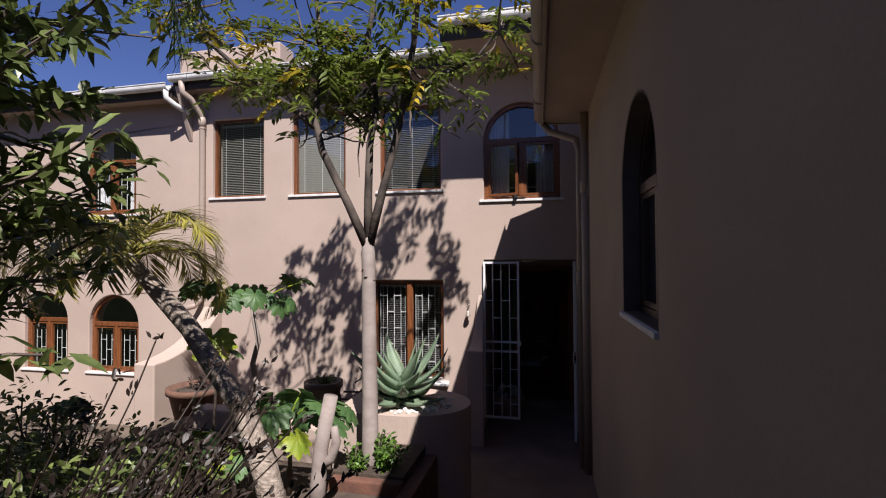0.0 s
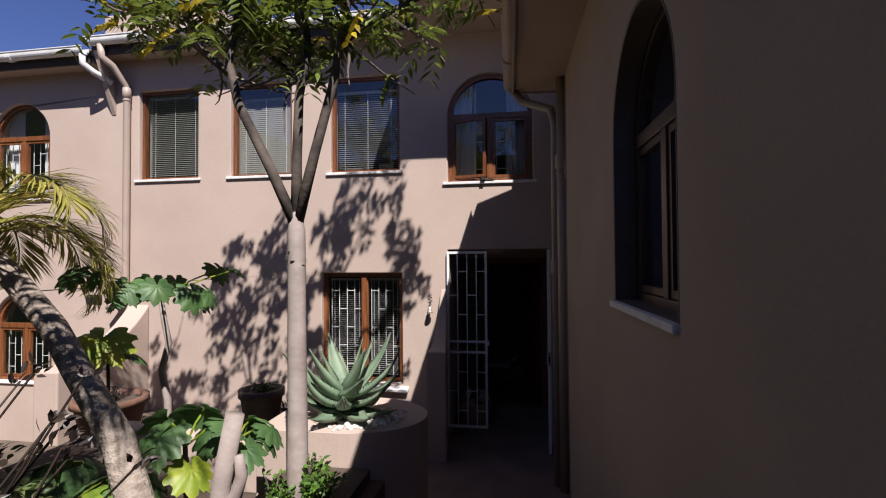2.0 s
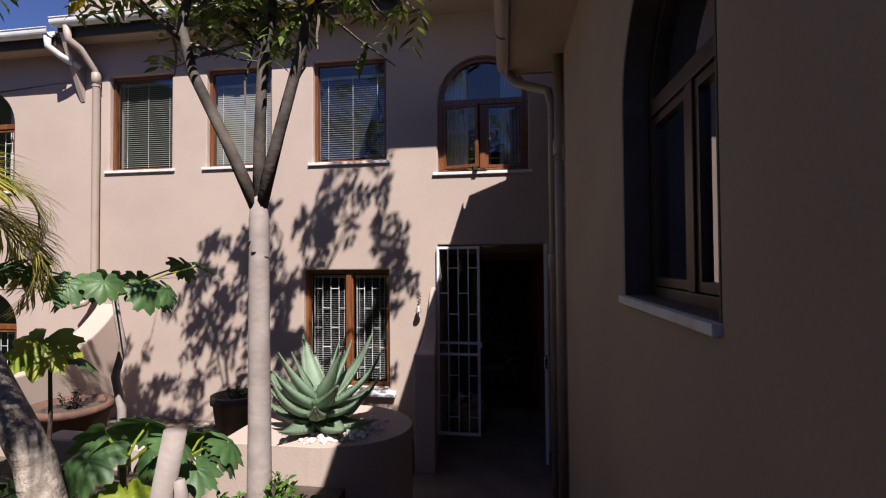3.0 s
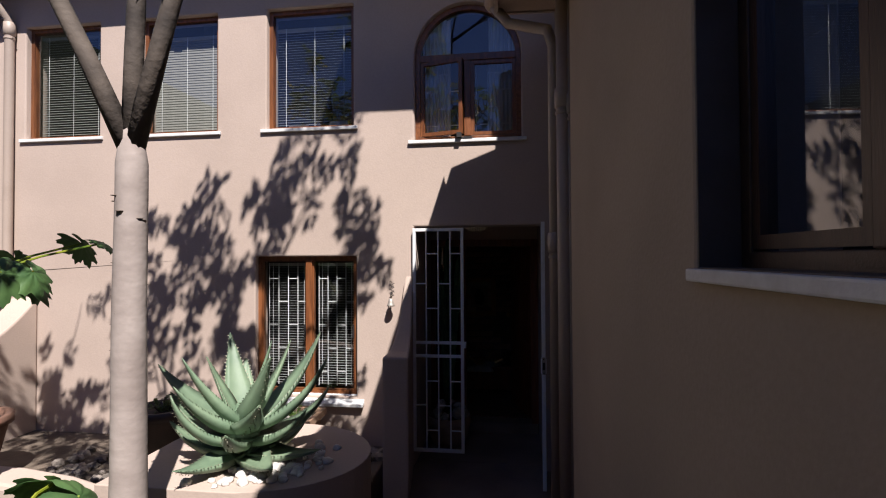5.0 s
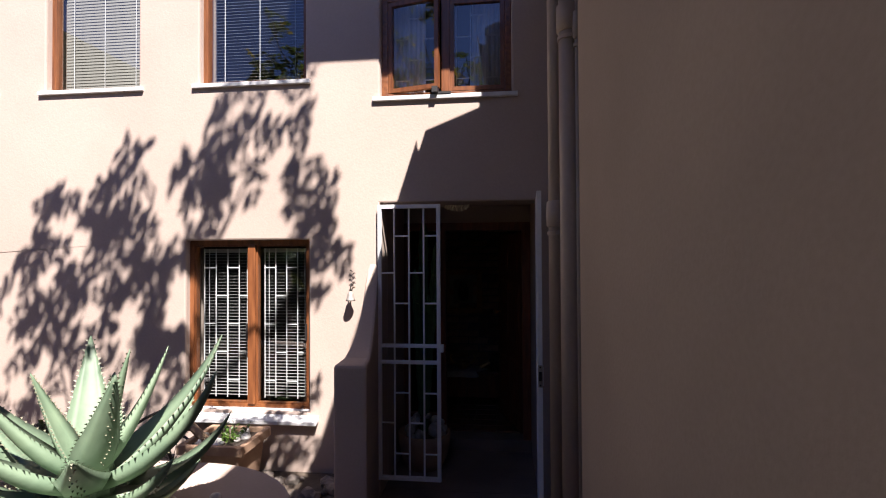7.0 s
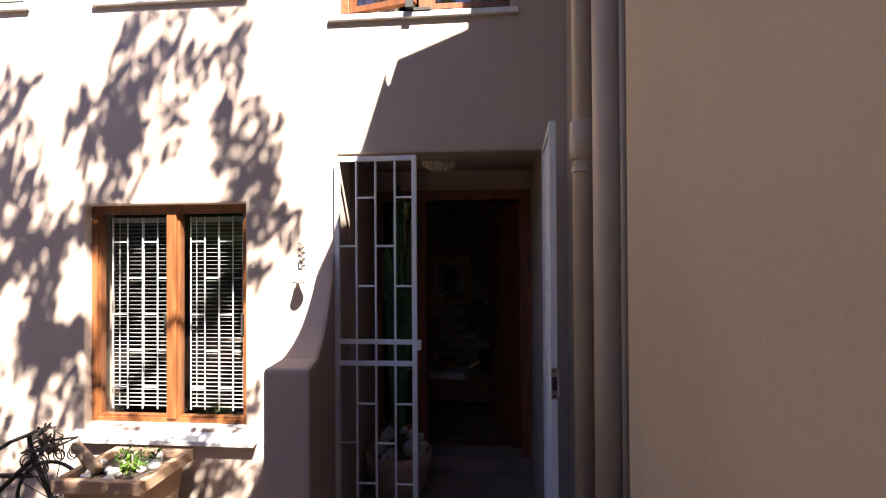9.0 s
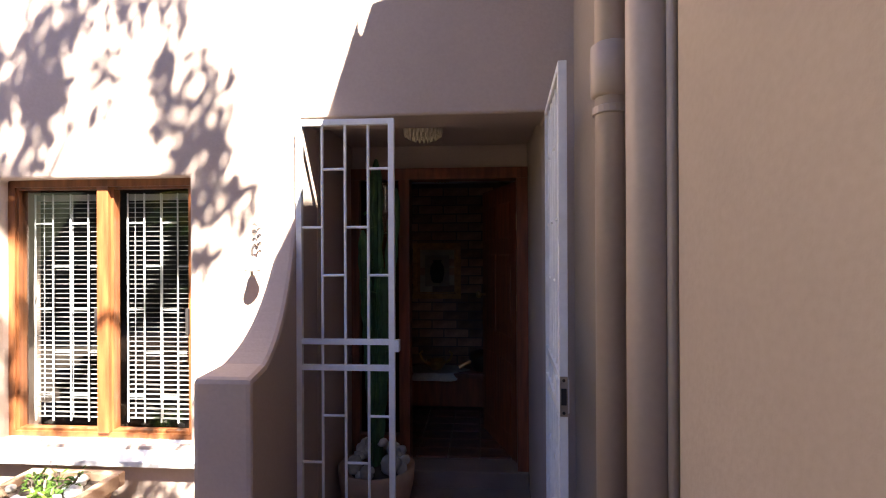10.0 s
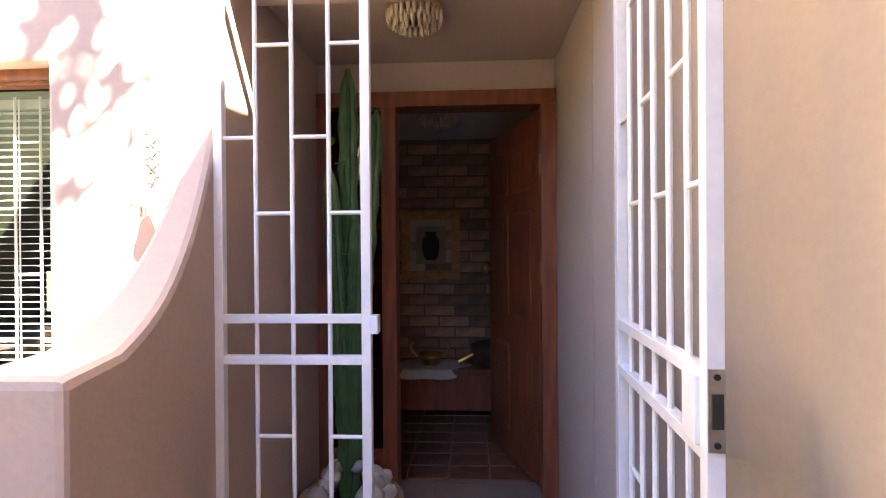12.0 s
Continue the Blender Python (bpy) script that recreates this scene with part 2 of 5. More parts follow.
def arch(x0, x1, z0, z1, steps=20):
    """An opening with a half-round head that reaches z1."""
    r, c = (x1 - x0) / 2, (x0 + x1) / 2
    return [(x0, z0), (x1, z0)] + [(c + r * math.cos(a), z1 - r + r * math.sin(a)) for a in (math.pi * k / steps for k in range(steps + 1))]


def rock(r, seed, squash=0.7):
    bm = bmesh.new()
    bmesh.ops.create_icosphere(bm, subdivisions=2, radius=r)
    for v in bm.verts:
        v.co *= 1 + 0.35 * noise.noise(v.co * (1.3 / r) + Vector((seed * 7.1, seed, 0)))
        v.co.z *= squash
    return bm


# ---- the setting ----
ground_bm = bmesh.new()
bmesh.ops.create_grid(ground_bm, x_segments=2, y_segments=2, size=400)
ground = tagged(solid("ground", ground_bm, GROUND), "dry brown earth of the garden", "ground", kind="structure")
ground.location = (0, 0, -0.33)

# the screed path: level before the door, climbing gently behind
bm = bmesh.new()
rows = [(-8.0, 0.6), (0.0, 0.6), (1.0, 0.47), (2.2, 0.25), (3.3, 0.06), (3.9, 0.0), (4.6, 0.0), (5.3, 0.0), (6.2, 0.0)]
grid = [[bm.verts.new((x, y, z)) for x in (-0.98, -0.5, 0.0, 0.7)] for y, z in rows]
for a, b in zip(grid, grid[1:]):
    for k in range(3):
        bm.faces.new((a[k], a[k + 1], b[k + 1], b[k]))
low = bmesh.ops.extrude_face_region(bm, geom=bm.faces[:])
for v in low["geom"]:
    if isinstance(v, bmesh.types.BMVert):
        v.co.z -= 0.5
bmesh.ops.recalc_face_normals(bm, faces=bm.faces)
tagged(solid("path", bm, PAVING), "brown screed path beside the wall", "path", kind="structure")

FY = 6.09
WALL = 0.24
H_UP = (4.03, 2.93)
RECTS = [(-4.70, -3.90), (-3.47, -2.70), (-2.22, -1.41)]
LOWER = (-2.325, -1.385, 0.56, 1.79)
ARCHES = [(-0.865, 0.055, 2.78, 3.97), (-6.88, -5.99, 2.74, 3.98), (-6.80, -5.93, 0.42, 1.56), (-8.02, -7.2, 0.42, 1.58)]
DOOR = (-0.87, 0.225, 0.0, 2.042)
outline = [(-11, -0.4), (DOOR[0], -0.4), (DOOR[0], DOOR[3]), (DOOR[1], DOOR[3]), (DOOR[1], -0.4), (3.0, -0.4), (3.0, 4.45), (-11, 4.45)]
facade = plate("wall_north", outline, [rect(a, b, H_UP[1], H_UP[0]) for a, b in RECTS] + [rect(*LOWER)] + [arch(*a) for a in ARCHES],
               WALL, pose(0, FY + WALL / 2, 0, 90, 0, 0), PLASTER)
tagged(facade, "tan plastered two-storey house front with wooden windows", "wall", kind="structure")

# the side house, its wall not quite square to the front
def side(y):
    return 0.378 - 0.035 * (y - 3.1)


SIDE = pose(side(0) + 0.16, 0, 0, 90, 0, 90 + 2.0)
east = plate("wall_east", rect(-8, 4.93, -0.4, 3.5), [arch(2.22, 3.09, 1.72, 2.88)], 0.32, SIDE, SIDEPLASTER, 0.02)
tagged(east, "tan plastered wall of the side house with an arched window", "wall", kind="structure")
back = solid("wall_recess", boxes((0.335, 0.6, 4.7, 6.085, -0.4, 3.46), (0.335, 0.6, 5.14, 6.085, 3.46, 4.415)), SIDEPLASTER)
tagged(back, "tan plastered wall behind the downpipes", "wall", kind="structure")

# rooms behind, added plain, with indoor shade put into their dark colour
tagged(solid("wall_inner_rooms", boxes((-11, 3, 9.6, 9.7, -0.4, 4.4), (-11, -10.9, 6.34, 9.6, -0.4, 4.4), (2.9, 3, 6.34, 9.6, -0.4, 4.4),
    (-3.0, -2.9, 6.34, 9.6, -0.4, 4.4), (-5.3, -5.2, 6.34, 9.6, -0.4, 4.4)), ROOMSHADE), "walls of the rooms behind, coloured dark for indoor shade", "wall", kind="structure")
tagged(solid("floor_upper", boxes((-11, 3, 6.33, 9.6, 2.35, 2.6)), ROOMSHADE), "floor between the storeys, coloured dark for indoor shade", "floor", kind="structure")
tagged(solid("ceiling_upper", boxes((-11, 3, 6.33, 9.6, 4.4, 4.44)), ROOMSHADE), "upper ceiling, coloured dark for indoor shade", "ceiling", kind="structure")
tagged(solid("wall_side_room", boxes((3.2, 3.3, -8, 4.9, 0, 3.4), (0.75, 3.2, -8, -7.9, 0, 3.4), (0.66, 3.2, 4.7, 4.8, 0, 3.4)), ROOMSHADE), "walls of the side room, coloured dark for indoor shade", "wall", kind="structure")
tagged(solid("floor_side_room", boxes((0.72, 3.2, -8, 4.8, 0.3, 0.4)), ROOMSHADE), "floor of the side room, coloured dark for indoor shade", "floor", kind="structure")

# eaves and roofs
def slab(name, verts, faces, mat, label, category):
    me = bpy.data.meshes.new(name)
    me.from_pydata(verts, [], faces)
    me.materials.append(mat)
    ob = new(name, me)
    return tagged(ob, label, category, kind="structure")


def roof(name, x0, x1, y0, y1, z0, z1, thick, label):
    """A pitched sheet that climbs from y0 to y1."""
    v = [(x0, y0, z0), (x1, y0, z0), (x1, y1, z1), (x0, y1, z1)]
    v += [(x, y, z + thick) for x, y, z in v]
    return slab(name, v, [(0, 3, 2, 1), (4, 5, 6, 7), (0, 1, 5, 4), (1, 2, 6, 5), (2, 3, 7, 6), (3, 0, 4, 7)], ROOF, label, "roof")


roof("roof_main", -5.13, -1.18, 5.86, 9.8, 4.56, 5.6, 0.05, "grey roof of the house front")
roof("roof_west", -11, -5.15, 5.86, 9.8, 4.45, 5.5, 0.05, "grey lower roof over the far windows")
roof("roof_porch", -1.17, 3, 5.24, 9.8, 4.6, 5.7, 0.05, "grey roof over the deep eave")
tagged(solid("soffit_main", boxes((-5.13, -1.175, 5.86, 6.3, 4.42, 4.445))  , SOFFIT), "painted soffit under the eave", "soffit", kind="structure")
tagged(solid("soffit_west", boxes((-11, -5.15, 5.86, 6.3, 4.33, 4.355)), SOFFIT), "painted soffit under the lower eave", "soffit", kind="structure")
tagged(solid("soffit_porch", boxes((-1.17, 3, 5.22, 6.3, 4.42, 4.449)), SOFFIT), "painted soffit of the deep eave", "soffit", kind="structure")
tagged(solid("fascia_main", boxes((-5.13, -1.205, 5.83, 5.858, 4.40, 4.58)), FASCIA), "dark fascia board", "fascia", kind="structure")
tagged(solid("fascia_west", boxes((-11, -5.15, 5.83, 5.858, 4.31, 4.47)), FASCIA), "dark fascia board of the lower eave", "fascia", kind="structure")
tagged(solid("fascia_porch", boxes((-1.2, 3, 5.19, 5.218, 4.41, 4.62), (-1.2, -1.172, 5.218, 6.08, 4.41, 4.62)), FASCIA), "dark fascia board of the deep eave", "fascia", kind="structure")
tagged(solid("parapet", boxes((-5.6, -3.9, 6.5, 6.9, 4.5, 5.25), bevel=0.02), PLASTER), "tan plastered parapet above the roof", "parapet", kind="structure")


def gutter(name, p, q, r, mat, label, flat=False):
    """A half-round trough from p to q with a rolled lip, open above."""
    p, q = Vector(p), Vector(q)
    d = (q - p).normalized()
    s = d.cross(Vector((0, 0, 1))).normalized()
    g = thing(name, label, "gutter", p)
    bm = bmesh.new()
    prof = [(-r, 0.02), (-r, -0.2 * r)] + [(r * math.sin(a), -r * math.cos(a) - 0.2 * r) for a in (-math.pi / 2 + math.pi * k / 10 for k in range(1, 10))] + [(r, -0.2 * r), (r, 0.02)]
    prof = prof + [(x * 0.9, z * 0.9 + 0.002) for x, z in reversed(prof)]
    rings = [[bm.verts.new(e - p + s * x + Vector((0, 0, z))) for x, z in prof] for e in (p, q)]
    n = len(prof)
    for k in range(n):
        bm.faces.new((rings[0][k], rings[0][(k + 1) % n], rings[1][(k + 1) % n], rings[1][k]))
    bm.faces.new(rings[0]), bm.faces.new(rings[1][::-1])
    bmesh.ops.recalc_face_normals(bm, faces=bm.faces)
    part("trough", bm, mat, g)
    part("lip", tube(bmesh.new(), [s * r + Vector((0, 0, 0.02)), q - p + s * r + Vector((0, 0, 0.02))], 0.009, 8), mat, g)
    length = (q - p).length
    for k in range(1, int(length / 1.3) + 1):
        c = d * (k * 1.3 - 0.4)
        ring = bmesh.new()
        tube(ring, [c - d * 0.035 + Vector((0, 0, -0.02)), c + d * 0.035 + Vector((0, 0, -0.02))], r * 1.1, 14)
        part("joint", ring, mat, g)
    return g


gutter("gutter", (-5.13, 5.775, 4.56), (-1.21, 5.775, 4.56), 0.055, GUTTER, "white half-round gutter along the eave")
gutter("gutter", (-11, 5.775, 4.46), (-5.16, 5.775, 4.46), 0.055, GUTTER, "white half-round gutter along the lower eave")
gutter("gutter", (-1.2, 5.13, 4.6), (3.0, 5.13, 4.6), 0.055, GUTTER, "white gutter along the deep eave")

# the side house's eave
def side_sheet(name, spans, mat, label, category):
    ob = solid(name, boxes(*spans), mat)
    ob.matrix_world = pose(side(0), 0, 0, 0, 0, 2.0)
    return tagged(ob, label, category, kind="structure")


side_sheet("soffit_side", [(-0.42, 0.1, -8, 5.33, 3.47, 3.49)], SOFFIT, "painted soffit of the side house", "soffit")
side_sheet("fascia_side", [(-0.445, -0.422, -8, 5.345, 3.44, 3.62)], PIPE, "tan painted fascia board of the side house", "fascia")
side_sheet("fascia_gable", [(-0.42, 0.4, 5.332, 5.355, 3.46, 3.66)], PIPE, "tan painted end board of the eave", "fascia")
v = [(-0.45, -8, 3.60), (-0.45, 5.37, 3.60), (3.3, 5.37, 4.9), (3.3, -8, 4.9)]
sr = slab("roof_side", v + [(x, y, z + 0.05) for x, y, z in v], [(0, 3, 2, 1), (4, 5, 6, 7), (0, 1, 5, 4), (1, 2, 6, 5), (2, 3, 7, 6), (3, 0, 4, 7)][::1], ROOF, "grey roof of the side house", "roof")
sr.matrix_world = pose(side(0), 0, 0, 0, 0, 2.0)
gutter("gutter", (0.165, -4.0, 3.56), (-0.155, 5.35, 3.56), 0.06, PIPE, "tan painted gutter of the side house")


# ---- windows ----
def bars(parent, x0, x1, z0, z1, y, cols, step, mat=WHITE, r=0.006):
    """A burglar guard: uprights, and short cross bars set in turn."""
    w = (x1 - x0) / cols
    up = None
    for k in range(cols + 1):
        b = tube(bmesh.new(), [(x0 + k * w, y, z0), (x0 + k * w, y, z1)], r, 6)
        part("guard_bar", b, mat, parent)
    for k in range(cols):
        z = z0 + step * (0.3 + 0.5 * (k % 2))
        while z < z1 - 0.04:
            part("guard_rung", tube(bmesh.new(), [(x0 + k * w, y, z), (x0 + (k + 1) * w, y, z)], r, 6), mat, parent)
            z += step


def blind(parent, x0, x1, z0, z1, y, tilt=25, pitch=0.024, mat=None):
    """A slatted blind with its head rail and cords."""
    mat = mat or BLIND
    b = part("blind", boxes((x0, x1, y - 0.012, y + 0.012, z1 - 0.03, z1), bevel=0.003), BLIND, parent, "pale slatted blind")
    first = None
    z = z0
    while z < z1 - 0.035:
        m = Matrix.Translation(((x0 + x1) / 2, y, z)) @ Matrix.Rotation(radians(tilt), 4, "X")
        if first is None:
            h = (x1 - x0) / 2 - 0.004
            first = part("slat", boxes((-h, h, -0.0115, 0.0115, -0.0007, 0.0007)), mat, b)
            first.matrix_basis = m
        else:
            share("slat", first, b, m)
        z += pitch
    for f in (0.12, 0.5, 0.88):
        x = x0 + f * (x1 - x0)
        part("cord", tube(bmesh.new(), [(x, y - 0.013, z0), (x, y - 0.013, z1)], 0.0022, 5), WHITE, b)


def frame_ring(x0, x1, z0, z1, y0, y1, w):
    return boxes((x0, x0 + w, y0, y1, z0, z1), (x1 - w, x1, y0, y1, z0, z1), (x0 + w, x1 - w, y0, y1, z0, z0 + w), (x0 + w, x1 - w, y0, y1, z1 - w, z1))


def sill(parent, x0, x1, z, y=FY, out=0.025, back=0.1, thick=0.03, ear=0.04):
    part("window_sill", boxes((x0 - 0.05, x1 + ear, y - out, y + back, z + 0.005 - thick, z + 0.005), bevel=0.005), SILL, parent, "white painted sill")


def sheet(name, ring, y, mat, parent):
    """One sheet of glass that faces out, towards -y."""
    bm = bmesh.new()
    bm.faces.new([bm.verts.new((x, y, z)) for x, z in ring])
    g = part(name, bm, mat, parent)
    g.visible_shadow = False
    return g


def pane(parent, x0, x1, z0, z1, y):
    return sheet("pane", [(x0, z0), (x1, z0), (x1, z1), (x0, z1)], y, GLASS, parent)


REV = FY + 0.055
for i, (a, b) in enumerate(RECTS):
    w = thing("window_%d" % (i + 1), ("wooden window with a lowered slatted blind", "wooden window with a closed pale blind", "wooden window with a slatted blind half open")[i], "window", kind="structure")
    part("window_frame", frame_ring(a, b, H_UP[1], H_UP[0], REV, REV + 0.06, 0.035), WOOD, w)
    pane(w, a + 0.03, b - 0.03, H_UP[1] + 0.03, H_UP[0] - 0.03, REV + 0.025)
    blind(w, a + 0.04, b - 0.04, H_UP[1] + 0.05, H_UP[0] - (0.05, 0.14, 0.13)[i], REV + 0.085, (34, 78, 22)[i], 0.024, DULLBLIND if i < 2 else BLIND)
    sill(w, a, b, H_UP[1])
# papers on the third window's inner ledge
tagged(solid("paper_stack", boxes((-2.12, -1.93, 6.33, 6.4, 2.98, 3.03), bevel=0.006), WHITE), "white papers lying inside the window", "papers")
tagged(solid("storage_box", boxes((-1.72, -1.55, 6.33, 6.4, 2.98, 3.06), bevel=0.006), WHITE), "small white box standing inside the window", "box")
# the ledge takes the rooms' dark shade colour
tagged(solid("window_ledge", boxes((-4.75, -1.36, 6.33, 6.5, 2.9, 2.975)), ROOMSHADE), "inner window ledge, coloured dark for indoor shade", "ledge", kind="structure")

a, b, z0, z1 = LOWER
w = thing("window_4", "two-light wooden window with white guard bars and a blind", "window", kind="structure")
part("window_frame", frame_ring(a, b, z0, z1, REV, REV + 0.07, 0.034), WOOD, w)
mid = (a + b) / 2 + 0.015
part("mullion", boxes((mid - 0.028, mid + 0.028, REV - 0.012, REV + 0.07, z0 + 0.034, z1 - 0.034), bevel=0.004), WOOD, w)
for p, q in ((a + 0.034, mid - 0.028), (mid + 0.028, b - 0.034)):
    part("sash", frame_ring(p, q, z0 + 0.034, z1 - 0.034, REV + 0.01, REV + 0.05, 0.012), WOOD, w)
    pane(w, p + 0.008, q - 0.008, z0 + 0.058, z1 - 0.058, REV + 0.03)
    bars(w, p + 0.035, q - 0.02, z0 + 0.06, z1 - 0.06, REV + 0.075, 4, 0.42, r=0.0038)
    blind(w, p + 0.013, q - 0.013, z0 + 0.07, z1 - 0.06, REV + 0.11, -2, 0.0235, BLIND)
    part("catch", boxes((q - 0.02, q - 0.006, REV - 0.004, REV + 0.012, z0 + 0.5, z0 + 0.62), bevel=0.002), IRON, w, "dark casement catch")
sloped = boxes((a - 0.05, b + 0.07, FY - 0.06, FY + 0.055, z0 - 0.055, z0 + 0.01))
for v in sloped.verts:
    if v.co.y < FY:
        v.co.z -= 0.06 if v.co.z > z0 - 0.02 else 0.02
bmesh.ops.bevel(sloped, geom=sloped.edges[:], offset=0.005, segments=2, profile=0.6, affect="EDGES")
part("window_sill", sloped, SILL, w, "white painted sloping sill")


def arched_window(name, label, x0, x1, z0, z1, y, open_left=0.0, curtains=True, wood=None, guard=True):
    """A half-round head over two casements, all parts in the wall's plane at depth y."""
    wood = wood or WOOD
    w = thing(name, label, "window", kind="structure")
    r, c = (x1 - x0) / 2, (x0 + x1) / 2
    spring = z1 - r
    fr = plate("window_frame", arch(x0, x1, z0, z1), [arch(x0 + 0.045, x1 - 0.045, z0 + 0.045, z1 - 0.045)], 0.06, pose(0, y + 0.03, 0, 90, 0, 0), wood, 0.004)
    fr.parent = w
    part("transom", boxes((x0 + 0.045, x1 - 0.045, y - 0.008, y + 0.05, spring - 0.03, spring + 0.03), bevel=0.004), wood, w)
    part("mullion", boxes((c - 0.03, c + 0.03, y - 0.005, y + 0.05, z0 + 0.045, spring - 0.03), bevel=0.004), wood, w)
    sheet("pane", [(c + (r - 0.04) * math.cos(t), spring + (r - 0.04) * math.sin(t)) for t in (math.pi * k / 16 for k in range(17))], y + 0.03, GLASS, w)
    for k, (p, q) in enumerate(((x0 + 0.047, c - 0.03), (c + 0.03, x1 - 0.047))):
        lo, hi = z0 + 0.05, spring - 0.032
        s = part("sash", frame_ring(0, q - p, lo, hi, 0, 0.035, 0.03), wood, w)
        s.location = (p, y + 0.004, 0)
        sheet("pane", rect(0.025, q - p - 0.025, lo + 0.025, hi - 0.025), 0.017, GLASS, s)
        if k == 0 and open_left:
            s.rotation_euler = (0, 0, radians(-open_left))
        if guard:
            bars(w, p + 0.04, q - 0.03, lo + 0.02, hi - 0.02, y + 0.075, 3, 0.3, r=0.0045)
    if curtains:
        for p, q in ((x0 + 0.05, x0 + 0.3), (x1 - 0.28, x1 - 0.05)):
            bm = bmesh.new()
            n = 40
            rows = [[bm.verts.new((p + (q - p) * k / n, y + 0.14 + 0.014 * math.sin(k * 1.1 + 0.3 * math.sin(k * 0.4)), z)) for k in range(n + 1)] for z in (z0 + 0.02, z1 - 0.06)]
            for k in range(n):
                bm.faces.new((rows[0][k], rows[0][k + 1], rows[1][k + 1], rows[1][k]))
            part("curtain", bm, CURTAIN, w, "pale gathered curtain", True)
    return w


aw = arched_window("window_5", "arched wooden window with one casement ajar and curtains", *ARCHES[0], REV, 14)
sill(aw, ARCHES[0][0], ARCHES[0][1], ARCHES[0][2])
part("stay", boxes((-0.48, -0.36, FY - 0.03, FY + 0.09, 2.785, 2.80), (-0.49, -0.45, FY - 0.06, FY - 0.01, 2.79, 2.83)), IRON, aw, "dark casement stay")
for i in (1, 2, 3):
    w = arched_window("window_%d" % (i + 5), "arched wooden window with white guard bars", *ARCHES[i], REV, curtains=i == 1)
    sill(w, ARCHES[i][0], ARCHES[i][1], ARCHES[i][2])
w = arched_window("window_9", "arched dark wooden window in the side wall", -3.09, -2.22, 1.735, 2.88, 0.1, curtains=False, wood=SIDEFRAME, guard=False)
# thin lining added so that the whole reveal is dark brown
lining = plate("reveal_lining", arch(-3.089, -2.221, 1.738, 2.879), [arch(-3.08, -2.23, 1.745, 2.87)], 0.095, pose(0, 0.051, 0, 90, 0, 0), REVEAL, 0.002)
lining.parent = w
tagged(lining, "dark brown reveal lining")
w.matrix_world = pose(side(0), 0, 0, 0, 0, -90 + 2.0)
part("window_sill", boxes((-3.1, -2.21, -0.02, 0.1, 1.713, 1.742), bevel=0.005), SILL, w, "white painted sill")

# ---- the entrance ----
AY = 7.0
tagged(solid("wall_alcove", boxes((-1.02, -0.871, 6.332, AY + 0.1, -0.3, 2.2), (0.226, 0.40, 6.332, AY + 0.1, -0.3, 2.2), (-0.869, 0.224, AY, AY + 0.1, 1.955, 2.2)), PLASTER), "tan plastered sides of the entrance recess", "wall", kind="structure")
tagged(solid("ceiling_alcove", boxes((-0.869, 0.224, 6.333, AY - 0.002, 2.095, 2.2)), PLASTER), "tan plastered ceiling of the entrance recess", "ceiling", kind="structure")
tagged(solid("floor_alcove", boxes((-0.868, 0.223, 6.203, AY - 0.05, -0.2, 0.003)), PAVING), "brown screed floor of the entrance", "floor", kind="structure")
tagged(solid("threshold", boxes((-0.868, 0.223, AY - 0.05, AY + 0.12, -0.2, 0.10), bevel=0.008), PAVING), "dark worn door threshold", "threshold", kind="structure")
d = thing("door_1", "open dark red wooden front door in its frame", "door", kind="structure")
part("door_frame", boxes((-0.57, -0.505, AY - 0.03, AY + 0.09, 0.1, 1.95), (0.155, 0.222, AY - 0.03, AY + 0.09, 0.1, 1.95), (-0.868, 0.222, AY - 0.035, AY + 0.09, 1.885, 1.953), (-0.868, -0.82, AY - 0.03, AY + 0.09, 0.1, 1.885), (-0.82, -0.57, AY - 0.02, AY + 0.09, 0.1, 0.3)), DARKWOOD, d)
AMBER = glassy("amber_glass", (0.55, 0.36, 0.1), 1.5, 1.0)
part("sidelight", boxes((-0.82, -0.57, AY + 0.03, AY + 0.036, 0.3, 1.885)), AMBER, d, "narrow amber glass sidelight")
leaf = part("door_leaf", boxes((-0.65, 0, 0, 0.042, 0.115, 1.875), bevel=0.004), DARKWOOD, d)
leaf.location, leaf.rotation_euler = (0.152, AY + 0.06, 0), (0, 0, radians(-72))
for x0, x1 in ((-0.57, -0.36), (-0.29, -0.08)):
    for z0, z1 in ((0.25, 0.72), (0.88, 1.42), (1.52, 1.76)):
        part("panel", boxes((x0, x1, -0.006, 0.05, z0, z1), bevel=0.012), DARKWOOD, leaf)
part("knob", lathe([(0.008, 0), (0.008, 0.03), (0.026, 0.04), (0.03, 0.055), (0.02, 0.068)], 16), BRASS, leaf, "brass door knob", True).matrix_basis = pose(-0.59, 0.0, 1.12, 90, 0, 0)
for z in (1.62, 1.12):
    part("strike_plate", boxes((0.153, 0.158, AY - 0.01, AY + 0.025, z - 0.05, z + 0.05)), BRASS, d, "brass plate")

# the hall behind
tagged(solid("floor_hall", boxes((-1.5, 1.3, AY + 0.121, 8.42, -0.1, 0.09)), MORTAR), "hall floor of dark quarry tiles", "floor", kind="structure")
tagged(solid("ceiling_hall", boxes((-1.5, 1.3, AY + 0.102, 8.5, 2.05, 2.2)), WHITE), "white painted hall ceiling", "ceiling", kind="structure")
